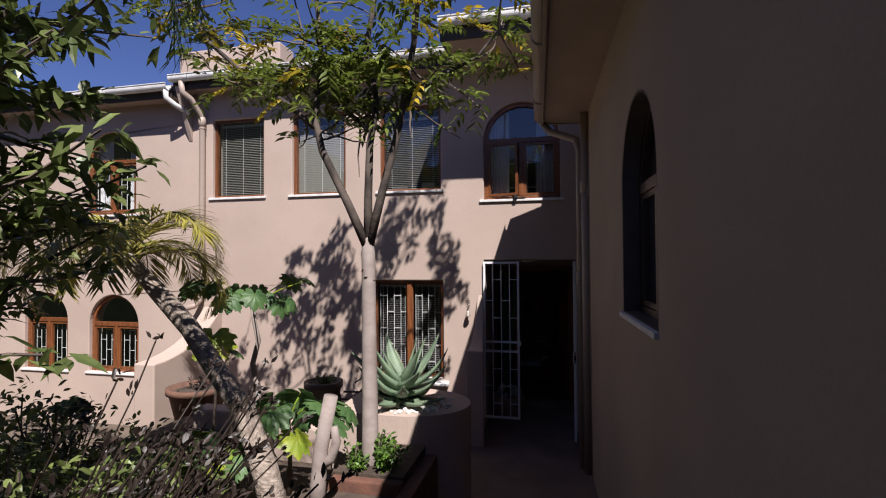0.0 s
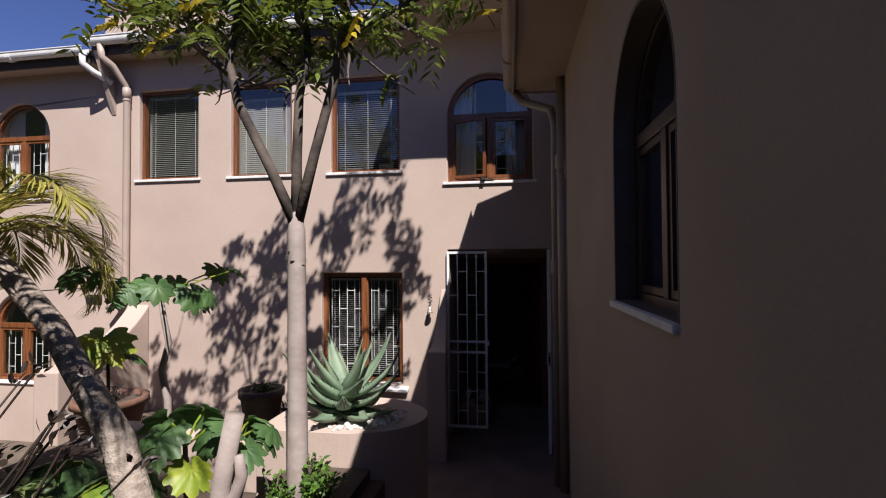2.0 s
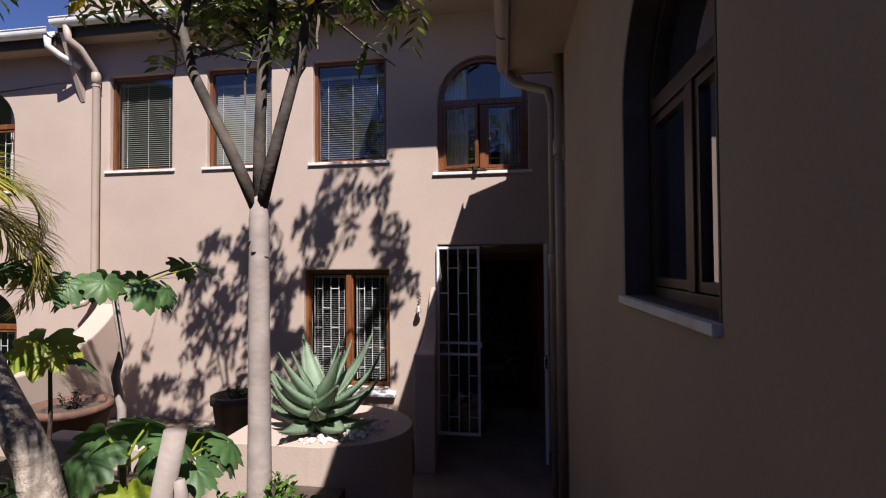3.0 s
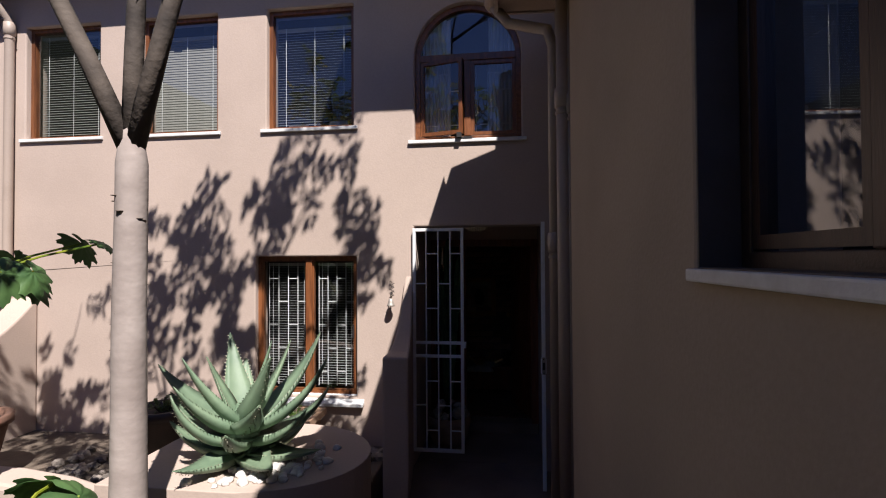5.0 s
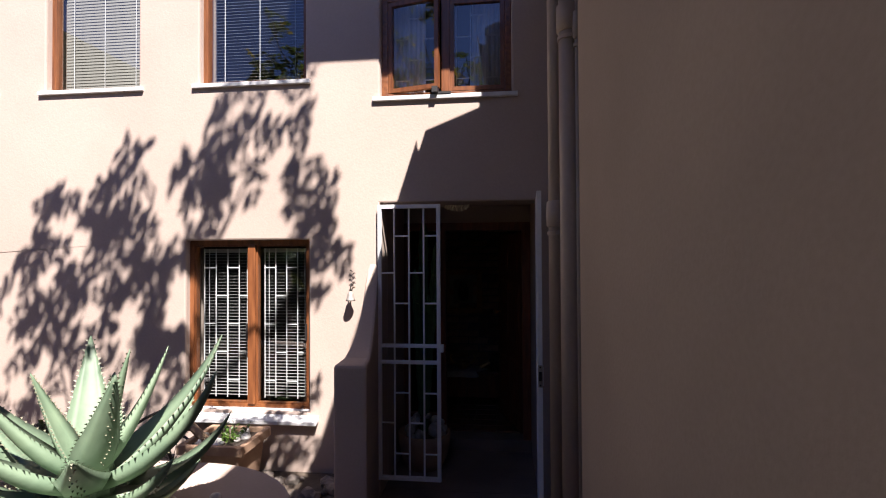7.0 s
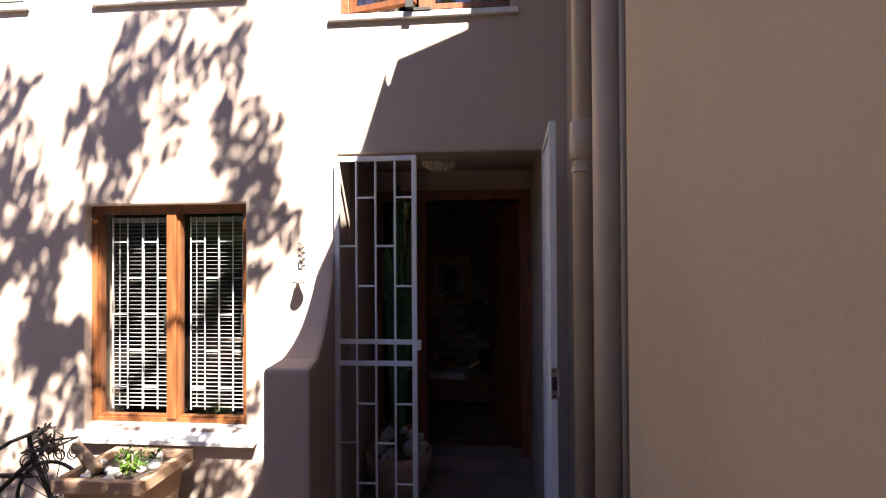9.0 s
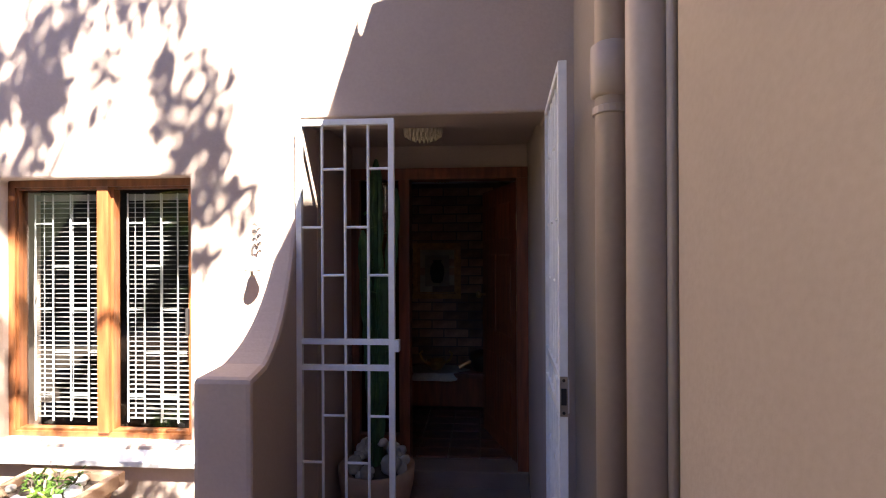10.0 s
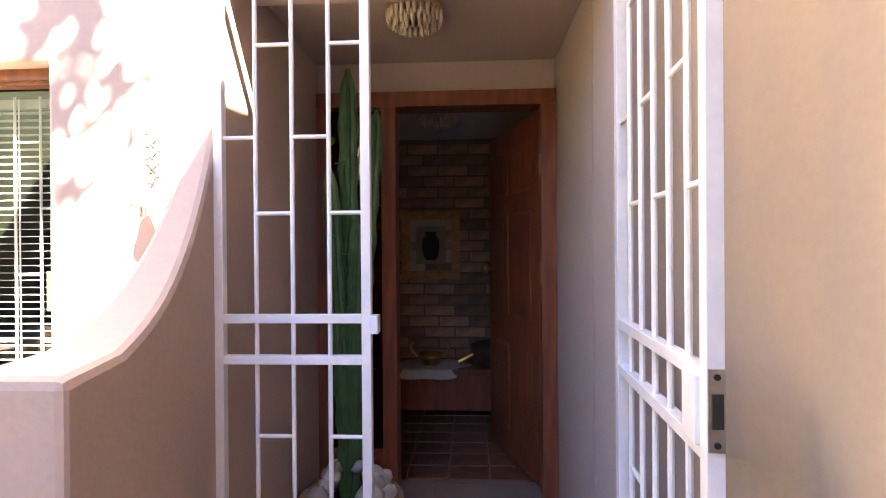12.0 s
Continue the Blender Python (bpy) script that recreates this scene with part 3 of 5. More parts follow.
tagged(solid("wall_hall", boxes((-1.6, -1.5, AY + 0.1, 8.5, 0, 2.2), (1.3, 1.4, AY + 0.1, 8.5, 0, 2.2), (-1.5, -1.03, AY + 0.1, AY + 0.2, 0, 2.2), (0.41, 1.3, AY + 0.1, AY + 0.2, 0, 2.2)), PLASTER), "tan plastered hall walls", "wall", kind="structure")
brick_wall = tagged(solid("wall_brick", boxes((-1.5, 1.3, 8.43, 8.5, 0.08, 2.13)), MORTAR), "brown face-brick hall wall", "wall", kind="structure")

pic = thing("picture", "framed print of a dark vase on the brick wall", "picture", (-0.455, 8.41, 1.26))
part("picture_frame", frame_ring(-0.215, 0.215, -0.25, 0.25, -0.03, 0.008, 0.045), GOLD, pic, "gilt wooden frame")
part("inner_frame", frame_ring(-0.168, 0.168, -0.203, 0.203, -0.015, 0.006, 0.012), GOLD, pic)
part("mat_board", boxes((-0.168, 0.168, 0.0, 0.006, -0.203, 0.203)), MAT_BOARD, pic)
part("print", boxes((-0.11, 0.11, -0.004, -0.001, -0.14, 0.14)), PRINT, pic)
b = lathe([(0.03, -0.11), (0.05, -0.09), (0.065, -0.02), (0.06, 0.04), (0.035, 0.08), (0.045, 0.1)], 18)
for v in b.verts:
    v.co.y = v.co.y * 0.03 - 0.006
part("print_shape", b, SHAPE, pic)

chest = thing("chest", "low dark red wooden chest against the brick wall", "chest", (-0.3, 8.22, 0.09))
part("chest_body", boxes((-0.62, 0.62, -0.15, 0.17, 0.05, 0.29), bevel=0.006), DARKWOOD, chest)
part("chest_lid", boxes((-0.64, 0.64, -0.17, 0.18, 0.29, 0.33), bevel=0.008), DARKWOOD, chest)
for x in (-0.57, 0.57):
    for y in (-0.11, 0.13):
        part("foot", boxes((x - 0.03, x + 0.03, y - 0.03, y + 0.03, 0, 0.05)), DARKWOOD, chest)
ct = 0.42
lace = bmesh.new()
c = lace.verts.new((0, 0, 0.004))
rim = [lace.verts.new((0.25 * (1 + 0.1 * math.cos(k * 6 * math.tau / 48)) * math.cos(k * math.tau / 48), 0.15 * (1 + 0.1 * math.cos(k * 6 * math.tau / 48)) * math.sin(k * math.tau / 48), 0.004)) for k in range(48)]
drop = [lace.verts.new((v.co.x * 1.12, v.co.y * 1.2 - (0.01 if v.co.y < -0.1 else 0), 0.003 if v.co.y > -0.1 else -0.05)) for v in rim]
for k in range(48):
    lace.faces.new((c, rim[k], rim[(k + 1) % 48]))
    lace.faces.new((rim[k], drop[k], drop[(k + 1) % 48], rim[(k + 1) % 48]))
o = tagged(solid("lace_cloth", lace, LACE), "white lace cloth lying on the chest", "cloth")
o.location = (-0.46, 8.18, ct)
o = tagged(solid("brass_bottle", lathe([(0.035, 0), (0.04, 0.05), (0.025, 0.1), (0.012, 0.13), (0.014, 0.17)], 18), BRASS, True), "small brass bottle on the chest", "bottle")
o.location = (-0.7, 8.2, ct + 0.005)
bowl = thing("brass_bowl", "brass bowl with flared handles on the lace cloth", "bowl", (-0.45, 8.2, ct + 0.005))
part("bowl", lathe([(0.05, 0), (0.055, 0.01), (0.085, 0.05), (0.09, 0.075), (0.08, 0.075), (0.07, 0.05)], 24), BRASS, bowl, "", True)
for s in (-1, 1):
    part("handle", tube(bmesh.new(), [(s * 0.085, 0, 0.05), (s * 0.12, 0, 0.08), (s * 0.14, 0, 0.13), (s * 0.115, 0, 0.15)], 0.01, 8), BRASS, bowl)
pipe = tagged(solid("long_pipe", tube(bmesh.new(), [(-0.25, 8.15, ct + 0.03), (-0.1, 8.18, ct + 0.1), (0.1, 8.2, ct + 0.2)], [0.02, 0.008, 0.007], 8), BRASS), "thin metal ladle leaning on the chest", "ladle")
o = tagged(solid("dark_basket", lathe([(0.1, 0), (0.13, 0.06), (0.14, 0.13), (0.11, 0.15), (0.05, 0.17)], 20), DARKPOT, True), "dark round basket on the chest", "basket")
o.location = (-0.03, 8.22, ct)


def crystal_lamp(name, label, loc, r):
    """A tiered ring of hanging drops under a flat plate."""
    l = thing(name, label, "ceiling lamp", loc)
    part("ceiling_plate", lathe([(r, -0.018), (r * 1.02, -0.008), (r, 0)], 24), BRASS, l)
    drop = None
    for ring, (rr, z, n) in enumerate(((r * 0.95, -0.04, 26), (r * 0.72, -0.055, 20), (r * 0.45, -0.065, 12))):
        for k in range(n):
            a = k * math.tau / n
            m = pose(rr * math.cos(a), rr * math.sin(a), z)
            if drop is None:
                bm = bmesh.new()
                bmesh.ops.create_cone(bm, segments=6, radius1=0.004, radius2=0.011, depth=0.04, cap_ends=True)
                drop = part("crystal_drop", bm, CRYSTAL, l)
                drop.matrix_basis = m
            else:
                share("crystal_drop", drop, l, m)
    return l


crystal_lamp("ceiling_lamp", "round crystal drop lamp under the entrance ceiling", (-0.36, 6.48, 2.095), 0.1)
crystal_lamp("ceiling_lamp", "crystal drop lamp on the hall ceiling", (-0.36, 7.7, 2.05), 0.12)

# cactus in a pot of stones
pot = thing("cactus_pot", "sand clay pot with white stones", "plant pot", (-0.64, 6.62, 0.003))
part("pot", lathe([(0.14, 0), (0.18, 0.08), (0.205, 0.2), (0.21, 0.27), (0.195, 0.275), (0.185, 0.24)], 30), CLAYPOT, pot, "", True)
part("soil", lathe([(0.18, 0.2), (0.186, 0.235), (0.05, 0.25)], 24), SOIL, pot)
random.seed(5)
for k in range(30):
    a, r = random.uniform(0, math.tau), 0.165 * math.sqrt(random.random())
    st = tagged(solid("stone", rock(random.uniform(0.022, 0.055), k), POTSTONE, True), "pale rounded stone in the cactus pot", "stone", "stones in the cactus pot")
    st.location = (-0.64 + r * math.cos(a), 6.62 + r * math.sin(a), 0.27 + 0.12 * (1 - r / 0.165) + random.uniform(0, 0.03))
    st.rotation_euler = (random.random() * 3, random.random() * 3, 0)
cactus = thing("cactus", "tall green ribbed cactus with small side leaves", "cactus", (-0.65, 6.65, 0.26))


def ribbed(h, r, lean, ribs=4):
    bm = bmesh.new()
    n, rings = ribs * 4, []
    for i in range(61):
        f = i / 60
        rad = r * (0.9 + 0.1 * math.sin(f * 60)) * (1 if f < 0.93 else (1 - f) / 0.07 * 0.8 + 0.2)
        rings.append([bm.verts.new(((rad * (1 + 0.28 * math.cos(ribs * a))) * math.cos(a) + lean[0] * f, rad * (1 + 0.28 * math.cos(ribs * a)) * math.sin(a) + lean[1] * f, h * f)) for a in (k * math.tau / n for k in range(n))])
    for a, b in zip(rings, rings[1:]):
        for k in range(n):
            bm.faces.new((a[k], a[(k + 1) % n], b[(k + 1) % n], b[k]))
    bm.faces.new(rings[-1])
    return bm


for h, r, x, y in ((1.7, 0.034, 0.0, 0.03), (1.54, 0.03, 0.11, 0.05), (1.3, 0.03, -0.06, -0.04), (1.1, 0.026, 0.05, -0.05)):
    part("cactus_column", ribbed(h, r, (x, y)), CACTUS, cactus)
for k in range(60):
    x, y, z = random.choice(((-0.02, 0.03), (0.1, 0.05), (-0.05, -0.04))) + (random.uniform(0.5, 1.4),)
    a = random.uniform(0, math.tau)
    bm = bmesh.new()
    o = Vector((x * z / 1.4, y * z / 1.4, z))
    e = Vector((math.cos(a), math.sin(a), random.uniform(-0.4, 0.5))) * random.uniform(0.05, 0.085)
    s = e.cross(Vector((0, 0, 1))).normalized() * 0.014
    vs = [bm.verts.new(p) for p in (o, o + e * 0.55 + s, o + e, o + e * 0.55 - s)]
    bm.faces.new(vs)
    part("cactus_leaf", bm, SHRUB, cactus)


# ---- the security gate ----
def gate_leaf(name, label, w, cols, rungs):
    g = thing(name, label, "gate")
    z0, z1 = 0.13, 2.022
    t = 0.026
    part("gate_frame", boxes((0, t, -0.013, 0.013, z0, z1), (w - t, w, -0.013, 0.013, z0, z1), (t, w - t, -0.013, 0.013, z0, z0 + t), (t, w - t, -0.013, 0.013, z1 - t, z1), bevel=0.002), WHITE, g)
    for z in (1.05, 0.937):
        part("mid_rail", boxes((t, w - t, -0.012, 0.012, z - 0.012, z + 0.012), bevel=0.002), WHITE, g)
    cw = (w - t) / cols
    for k in range(1, cols):
        part("bar", tube(bmesh.new(), [(t / 2 + k * cw, 0, z0 + 0.01), (t / 2 + k * cw, 0, z1 - 0.01)], 0.0065, 8), WHITE, g)
    for k in range(cols):
        for z in rungs[k % 2]:
            part("rung", tube(bmesh.new(), [(t / 2 + k * cw, 0, z), (t / 2 + (k + 1) * cw, 0, z)], 0.006, 8), WHITE, g)
    return g


RUNGS = ((1.55, 0.52), (1.805, 1.34, 0.725, 0.31))
g = gate_leaf("security_gate", "closed narrow white steel security gate leaf", 0.436, 4, RUNGS)
g.matrix_world = pose(-0.875, 6.06, 0)
part("latch", boxes((0.431, 0.456, -0.02, 0.02, 1.01, 1.06), bevel=0.003), WHITE, g)
g = gate_leaf("security_gate", "white steel security gate leaf standing open", 0.556, 6, RUNGS)
g.matrix_world = pose(0.212, 6.0, 0, 0, 0, -93.2)
part("lock_box", boxes((0.476, 0.531, -0.02, 0.02, 0.945, 1.05), bevel=0.003), WHITE, g)
part("lock_plate", boxes((0.5555, 0.5595, -0.0115, 0.0115, 0.945, 1.065)), STEEL, g, "worn steel lock plate")
for z in (0.956, 1.054):
    part("screw", tube(bmesh.new(), [(0.5595, 0, z), (0.5615, 0, z)], 0.005, 8), IRON, g)
part("bolt", boxes((0.5595, 0.563, -0.008, 0.008, 0.98, 1.03)), IRON, g)
for z in (0.4, 1.75):
    part("hinge", tube(bmesh.new(), [(-0.004, 0, z), (-0.004, 0, z + 0.07)], 0.011, 10), WHITE, g)


# ---- pipes in the corner ----
def downpipe(name, label, pts, r, mat, collars=()):
    p = thing(name, label, "downpipe")
    part("pipe", tube(bmesh.new(), pts, r, 20), mat, p, "", True)
    x, y = pts[len(pts) // 2 if len(pts) > 8 else 0][:2]
    for z in collars:
        c = lathe([(r + 0.001, z - 0.06), (r + 0.009, z - 0.055), (r + 0.011, z), (r + 0.009, z + 0.06), (r + 0.001, z + 0.065)], 20)
        part("collar", c, mat, p, "", True).location = (x, y, 0)
        part("clip", lathe([(r + 0.001, z - 0.1), (r + 0.006, z - 0.098), (r + 0.006, z - 0.082), (r + 0.001, z - 0.08)], 20), mat, p).location = (x, y, 0)
        part("screw", tube(bmesh.new(), [(x + r, y - 0.012, z - 0.09), (x + r + 0.022, y - 0.012, z - 0.09)], 0.007, 8), mat, p)
    return p


downpipe("downpipe", "tan painted downpipe with a socket joint", [(0.235, 5.10, 0.0), (0.235, 5.10, 3.12), (0.2, 5.12, 3.24), (0.1, 5.2, 3.3), (-0.05, 5.27, 3.37), (-0.145, 5.29, 3.5)], 0.036, PIPE, (1.86,))
downpipe("downpipe", "thick tan painted soil pipe", [(0.287, 5.0, 0.0), (0.287, 5.0, 3.468)], 0.046, PIPE, (2.75,))
downpipe("conduit", "thin tan painted conduit", [(0.318, 4.952, 0.0), (0.318, 4.952, 3.468)], 0.011, PIPE, (2.7,))
downpipe("downpipe", "tan painted downpipe on the house front", [(-4.98, 5.9, 1.4), (-4.9, 5.98, 1.43), (-4.84, 6.03, 1.52), (-4.83, 6.04, 1.65), (-4.83, 6.04, 4.02), (-4.83, 6.02, 4.1), (-4.88, 5.88, 4.28), (-4.95, 5.79, 4.36), (-4.95, 5.775, 4.5)], 0.04, PIPE, (4.0,))
downpipe("downpipe", "white outlet elbow of the lower gutter", [(-5.2, 5.775, 4.42), (-5.2, 5.78, 4.3), (-5.13, 5.86, 4.22), (-5.0, 6.0, 4.12)], 0.036, GUTTER)
fin = plate("buttress", [(5.8, 4.45), (6.085, 4.45), (6.085, 3.75), (6.02, 3.9)], [], 0.06, pose(-5.05, 0, 0, 90, 0, 90), PLASTER, 0.005)
tagged(fin, "small plastered bracket under the eave step", "bracket", kind="structure")


# ---- low walls ----
def sweep_wall(name, label, x0, x1, profile):
    ob = plate(name, profile, [], x1 - x0, pose((x0 + x1) / 2, 0, 0, 90, 0, 90), PLASTER, 0.018)
    return tagged(ob, label, "low wall", kind="structure")


def swept(y0, y1, z0, z1, base):
    n = 14
    curve = [(y0 + (y1 - y0) * k / n, z0 + (z1 - z0) * (0.3 * (k / n) + 0.7 * (k / n) ** 2.6)) for k in range(n + 1)]
    return [(y0 - 0.16, base), (y0 - 0.16, z0 - 0.01)] + curve + [(y1, base)]


wing = sweep_wall("low_wall_entrance", "tan plastered wing wall that sweeps up beside the door", -0.985, -0.79, swept(5.6, 6.087, 1.055, 1.62, -0.3))
for v in wing.data.vertices:
    v.co.z += (-0.137 if v.co.z > 0 else 0.05) * (v.co.x - 5.44)  # it widens towards the court
sweep_wall("low_wall_west", "tan plastered wing wall that sweeps up to the house", -4.82, -4.54, swept(5.05, 6.087, 0.87, 1.42, -0.4))


def block(name, pts, z_top, label, mat=PLASTER, base=-0.34, edge=0.02):
    """A solid plan outline raised to z_top."""
    ob = plate(name, pts, [], z_top - base, pose(0, 0, (z_top + base) / 2), mat, edge)
    return tagged(ob, label, "planter", kind="structure")


round_end = [(-1.22 + 0.5 * math.cos(a), 4.17 + 0.42 * math.sin(a)) for a in (-math.pi / 2 + math.pi * k / 20 for k in range(21))]
block("planter_round", [(-1.78, 3.75)] + round_end + [(-1.78, 4.59)], 0.83, "round-ended tan plastered planter with a broad rim", edge=0.03)
wing_top = [(-1.82, 0.66), (-1.93, 0.6), (-2.06, 0.595), (-2.3, 0.65), (-2.6, 0.68), (-3.3, 0.69)]
swale = plate("planter_wing", [(-3.3, -0.34), (-1.785, -0.34), (-1.785, 0.69)] + wing_top, [], 0.2, pose(0, 4.1, 0, 90, 0, 0), PLASTER, 0.025)
tagged(swale, "tan plastered garden wall with a dip in its top", "low wall", kind="structure")
block("bed_rubble", [(-4.7, 4.5), (-3.3, 4.3), (-3.3, 4.203), (-1.79, 4.203), (-1.79, 5.2), (-1.06, 5.2), (-1.06, 6.085), (-4.7, 6.085)], 0.15, "bed of dry earth below the windows", GROUND)
bed = block("bed_front", [(-3.6, -2.0), (-1.0, -2.0), (-1.0, 3.2), (-1.0, 3.745), (-1.5, 3.745), (-1.56, 3.42), (-2.38, 3.42), (-2.44, 3.997), (-3.31, 3.997), (-3.31, 4.28), (-3.6, 4.28)], 0.52, "raised garden bed of dark soil", SOIL)
block("bed_low", [(-2.44, 3.3), (-1.52, 3.3), (-1.52, 3.745), (-1.79, 3.745), (-1.79, 3.997), (-2.44, 3.997)], 0.3, "lower soil at the foot of the garden wall", SOIL)
tagged(solid("kerb", boxes((-0.998, -0.9, -2.0, 3.74, -0.3, 0.56), (-1.52, -0.998, 3.09, 3.17, 0.4, 0.6), bevel=0.012), KERBRED), "reddish brick edging of the bed", "kerb", kind="structure")
tagged(solid("bed_step", boxes((-1.52, -0.999, 3.171, 3.742, 0.5, 0.615)), SOIL), "soil round the tree foot", "soil", kind="structure")

random.seed(8)
for k in range(95):
    a = random.gauss(-0.6, 0.6)
    r = random.uniform(0.13, 0.4)
    s = tagged(solid("pebble", rock(random.uniform(0.012, 0.027), k), PEBBLE, True), "white pebble lying round the aloe", "pebble", "pebbles round the aloe")
    s.location = (-1.27 + r * math.cos(a), 4.12 + 0.85 * r * math.sin(a), 0.836)
    s.rotation_euler = (0, 0, random.random() * 6)
bm = bmesh.new()
for k in range(420):
    r = rock(random.uniform(0.02, 0.055), k)
    m = Matrix.Translation((random.uniform(-3.6, -1.1), random.uniform(4.4, 5.95), 0.165)) @ Matrix.Rotation(random.random() * 6, 4, "Z")
    if m.translation.y < 5.25 and m.translation.x > -1.85 or m.translation.y < 4.55 and m.translation.x > -2.7:
        r.free()
        continue
    bmesh.ops.transform(r, matrix=m, verts=r.verts)
    me = bpy.data.meshes.new("tmp")
    r.to_mesh(me)
    r.free()
    bm.from_mesh(me)
    bpy.data.meshes.remove(me)
tagged(solid("rubble", bm, RUBBLE), "loose grey and white garden rubble", "rubble", kind="stuff")


# ---- the aloe ----
def aloe_leaf(bm, spikes, length, width, azimuth, rise, curl, root):
    """A thick tapering leaf with a hollow upper face and toothed edges."""
    n, rings = 12, []
    p, ang = Vector(root), rise
    out = Vector((math.cos(azimuth), math.sin(azimuth), 0))
    s = Vector((-out.y, out.x, 0))
    for i in range(n + 1):
        f = i / n
        d = out * math.cos(ang) + Vector((0, 0, math.sin(ang)))
        up = -out * math.sin(ang) + Vector((0, 0, math.cos(ang)))
        w = width * (1 - f) ** 0.9 * (0.85 + 0.4 * math.sin(min(1, f * 2.6) * math.pi * 0.6)) + 0.002
        th = 0.32 * w
        rings.append([bm.verts.new(q) for q in (p - s * w + up * w * 0.28, p - s * w * 0.5 + up * w * 0.02, p + s * 0, p + s * w * 0.5 + up * w * 0.02, p + s * w + up * w * 0.28, p + s * w * 0.6 - up * th, p - up * th * 1.35, p - s * w * 0.6 - up * th)])
        if 0 < i < n:
            for q in (-1, 1):
                for h in (0.0, 0.5):
                    e = p + s * q * w * 1.0 + up * w * 0.28 + d * (h * length / n)
                    a, b, c = spikes.verts.new(e - d * 0.005 - s * q * 0.003), spikes.verts.new(e + d * 0.005 - s * q * 0.003), spikes.verts.new(e + s * q * 0.006 + d * 0.004)
                    spikes.faces.new((a, b, c))
            for h in (0.25, 0.75):
                e = p - up * th * 1.3 + d * (h * length / n) + s * w * random.uniform(-0.4, 0.4)
                spikes.faces.new([spikes.verts.new(e + v) for v in (s * 0.003, -s * 0.003, -up * 0.007 + d * 0.003)])
        p = p + d * (length / n)
        ang += curl / n
    for a, b in zip(rings, rings[1:]):
        for k in range(8):
            bm.faces.new((a[k], a[(k + 1) % 8], b[(k + 1) % 8], b[k]))
    bm.faces.new(rings[-1])


random.seed(21)
aloe = thing("aloe", "large grey-green aloe with toothed fleshy leaves", "aloe", (-1.3, 4.08, 0.82))
part("stem", lathe([(0.07, 0), (0.08, 0.05), (0.07, 0.2), (0.03, 0.27)], 12), ALOE, aloe)
TIERS = ((7, -0.15, 0.75, 0.36, 0.06, 0.08), (7, 0.1, 0.85, 0.45, 0.11, 0.078), (6, 0.42, 0.6, 0.48, 0.16, 0.076), (4, 0.85, 0.3, 0.43, 0.2, 0.066), (2, 1.2, 0.1, 0.33, 0.22, 0.04))
for tier, (n, rise, curl, length, z, wide) in enumerate(TIERS):
    for k in range(n):
        az = (k + 0.5 * (tier % 2)) * math.tau / n + random.uniform(-0.22, 0.22)
        bm, sp = bmesh.new(), bmesh.new()
        aloe_leaf(bm, sp, length * random.uniform(0.82, 1.18), wide * random.uniform(0.85, 1.12), az, rise + random.uniform(-0.15, 0.15), curl * random.uniform(0.5, 1.6), (0.035 * math.cos(az), 0.035 * math.sin(az), z))
        l = part("aloe_leaf", bm, ALOE, aloe, "", True)
        tagged(part("thorn_edge", sp, THORN, l), kind="stuff")


# ---- trees ----
def leaflet(V, F, p, d, n, length, width, fold=0.15):
    """A pointed leaf of four faces along d, facing n."""
    s = d.cross(n).normalized() * width
    i = len(V)
    m1, m2 = p + d * length * 0.35, p + d * length * 0.7
    lift = n * width * fold
    V += [p, m1 + s + lift, m1, m1 - s + lift, m2 + s * 0.75 + lift, m2, m2 - s * 0.75 + lift, p + d * length - n * length * 0.12]
    F += [(i, i + 1, i + 2), (i, i + 2, i + 3), (i + 1, i + 4, i + 5, i + 2), (i + 2, i + 5, i + 6, i + 3), (i + 4, i + 7, i + 5), (i + 5, i + 7, i + 6)]


def leaves(name, V, F, mat, parent, label=""):
    me = bpy.data.meshes.new(name)
    me.from_pydata([tuple(v) for v in V], [], F)
    me.materials.append(mat)
    ob = new(name, me)
    ob.parent = parent
    return tagged(ob, label)


def rand_dir(up=0.0):
    v = Vector((random.gauss(0, 1), random.gauss(0, 1), random.gauss(0, 0.7) + up))
    return v.normalized()


def branch(p, d, length, bend=0.15, n=6):
    pts = [Vector(p)]
    for k in range(n):
        d = (d + Vector((random.uniform(-bend, bend), random.uniform(-bend, bend), random.uniform(-bend, bend) + 0.04))).normalized()
        pts.append(pts[-1] + d * length / n)
    return pts


random.seed(33)
tree = thing("tree", "slim grey-barked tree with yellowing feathery leaves", "tree", (-1.31, 3.38, 0.6))
base = Vector((-1.31, 3.38, 0.6))
bm = tube(bmesh.new(), [(0.0, -0.02, -0.05), (0.005, -0.01, 0.1), (0.0, 0, 0.5), (-0.01, 0.01, 1.0), (-0.02, 0.03, 1.4), (-0.024, 0.035, 1.5), (-0.03, 0.04, 1.68)], [0.074, 0.06, 0.055, 0.052, 0.05, 0.05, 0.024], 18)
part("trunk", bm, BARK, tree, "smooth grey trunk", True)
for k in range(46):
    z, a = random.uniform(0.3, 1.45), random.uniform(0, math.tau)
    b = bmesh.new()
    bmesh.ops.create_uvsphere(b, u_segments=8, v_segments=5, radius=0.015)
    for v in b.verts:
        v.co.z *= 0.13
    part("bark_scar", b, LIMB, tree).location = (0.042 * math.cos(a) - 0.015 * z, 0.042 * math.sin(a) + 0.015 * z, z)
FORK = Vector((-0.024, 0.035, 1.53))
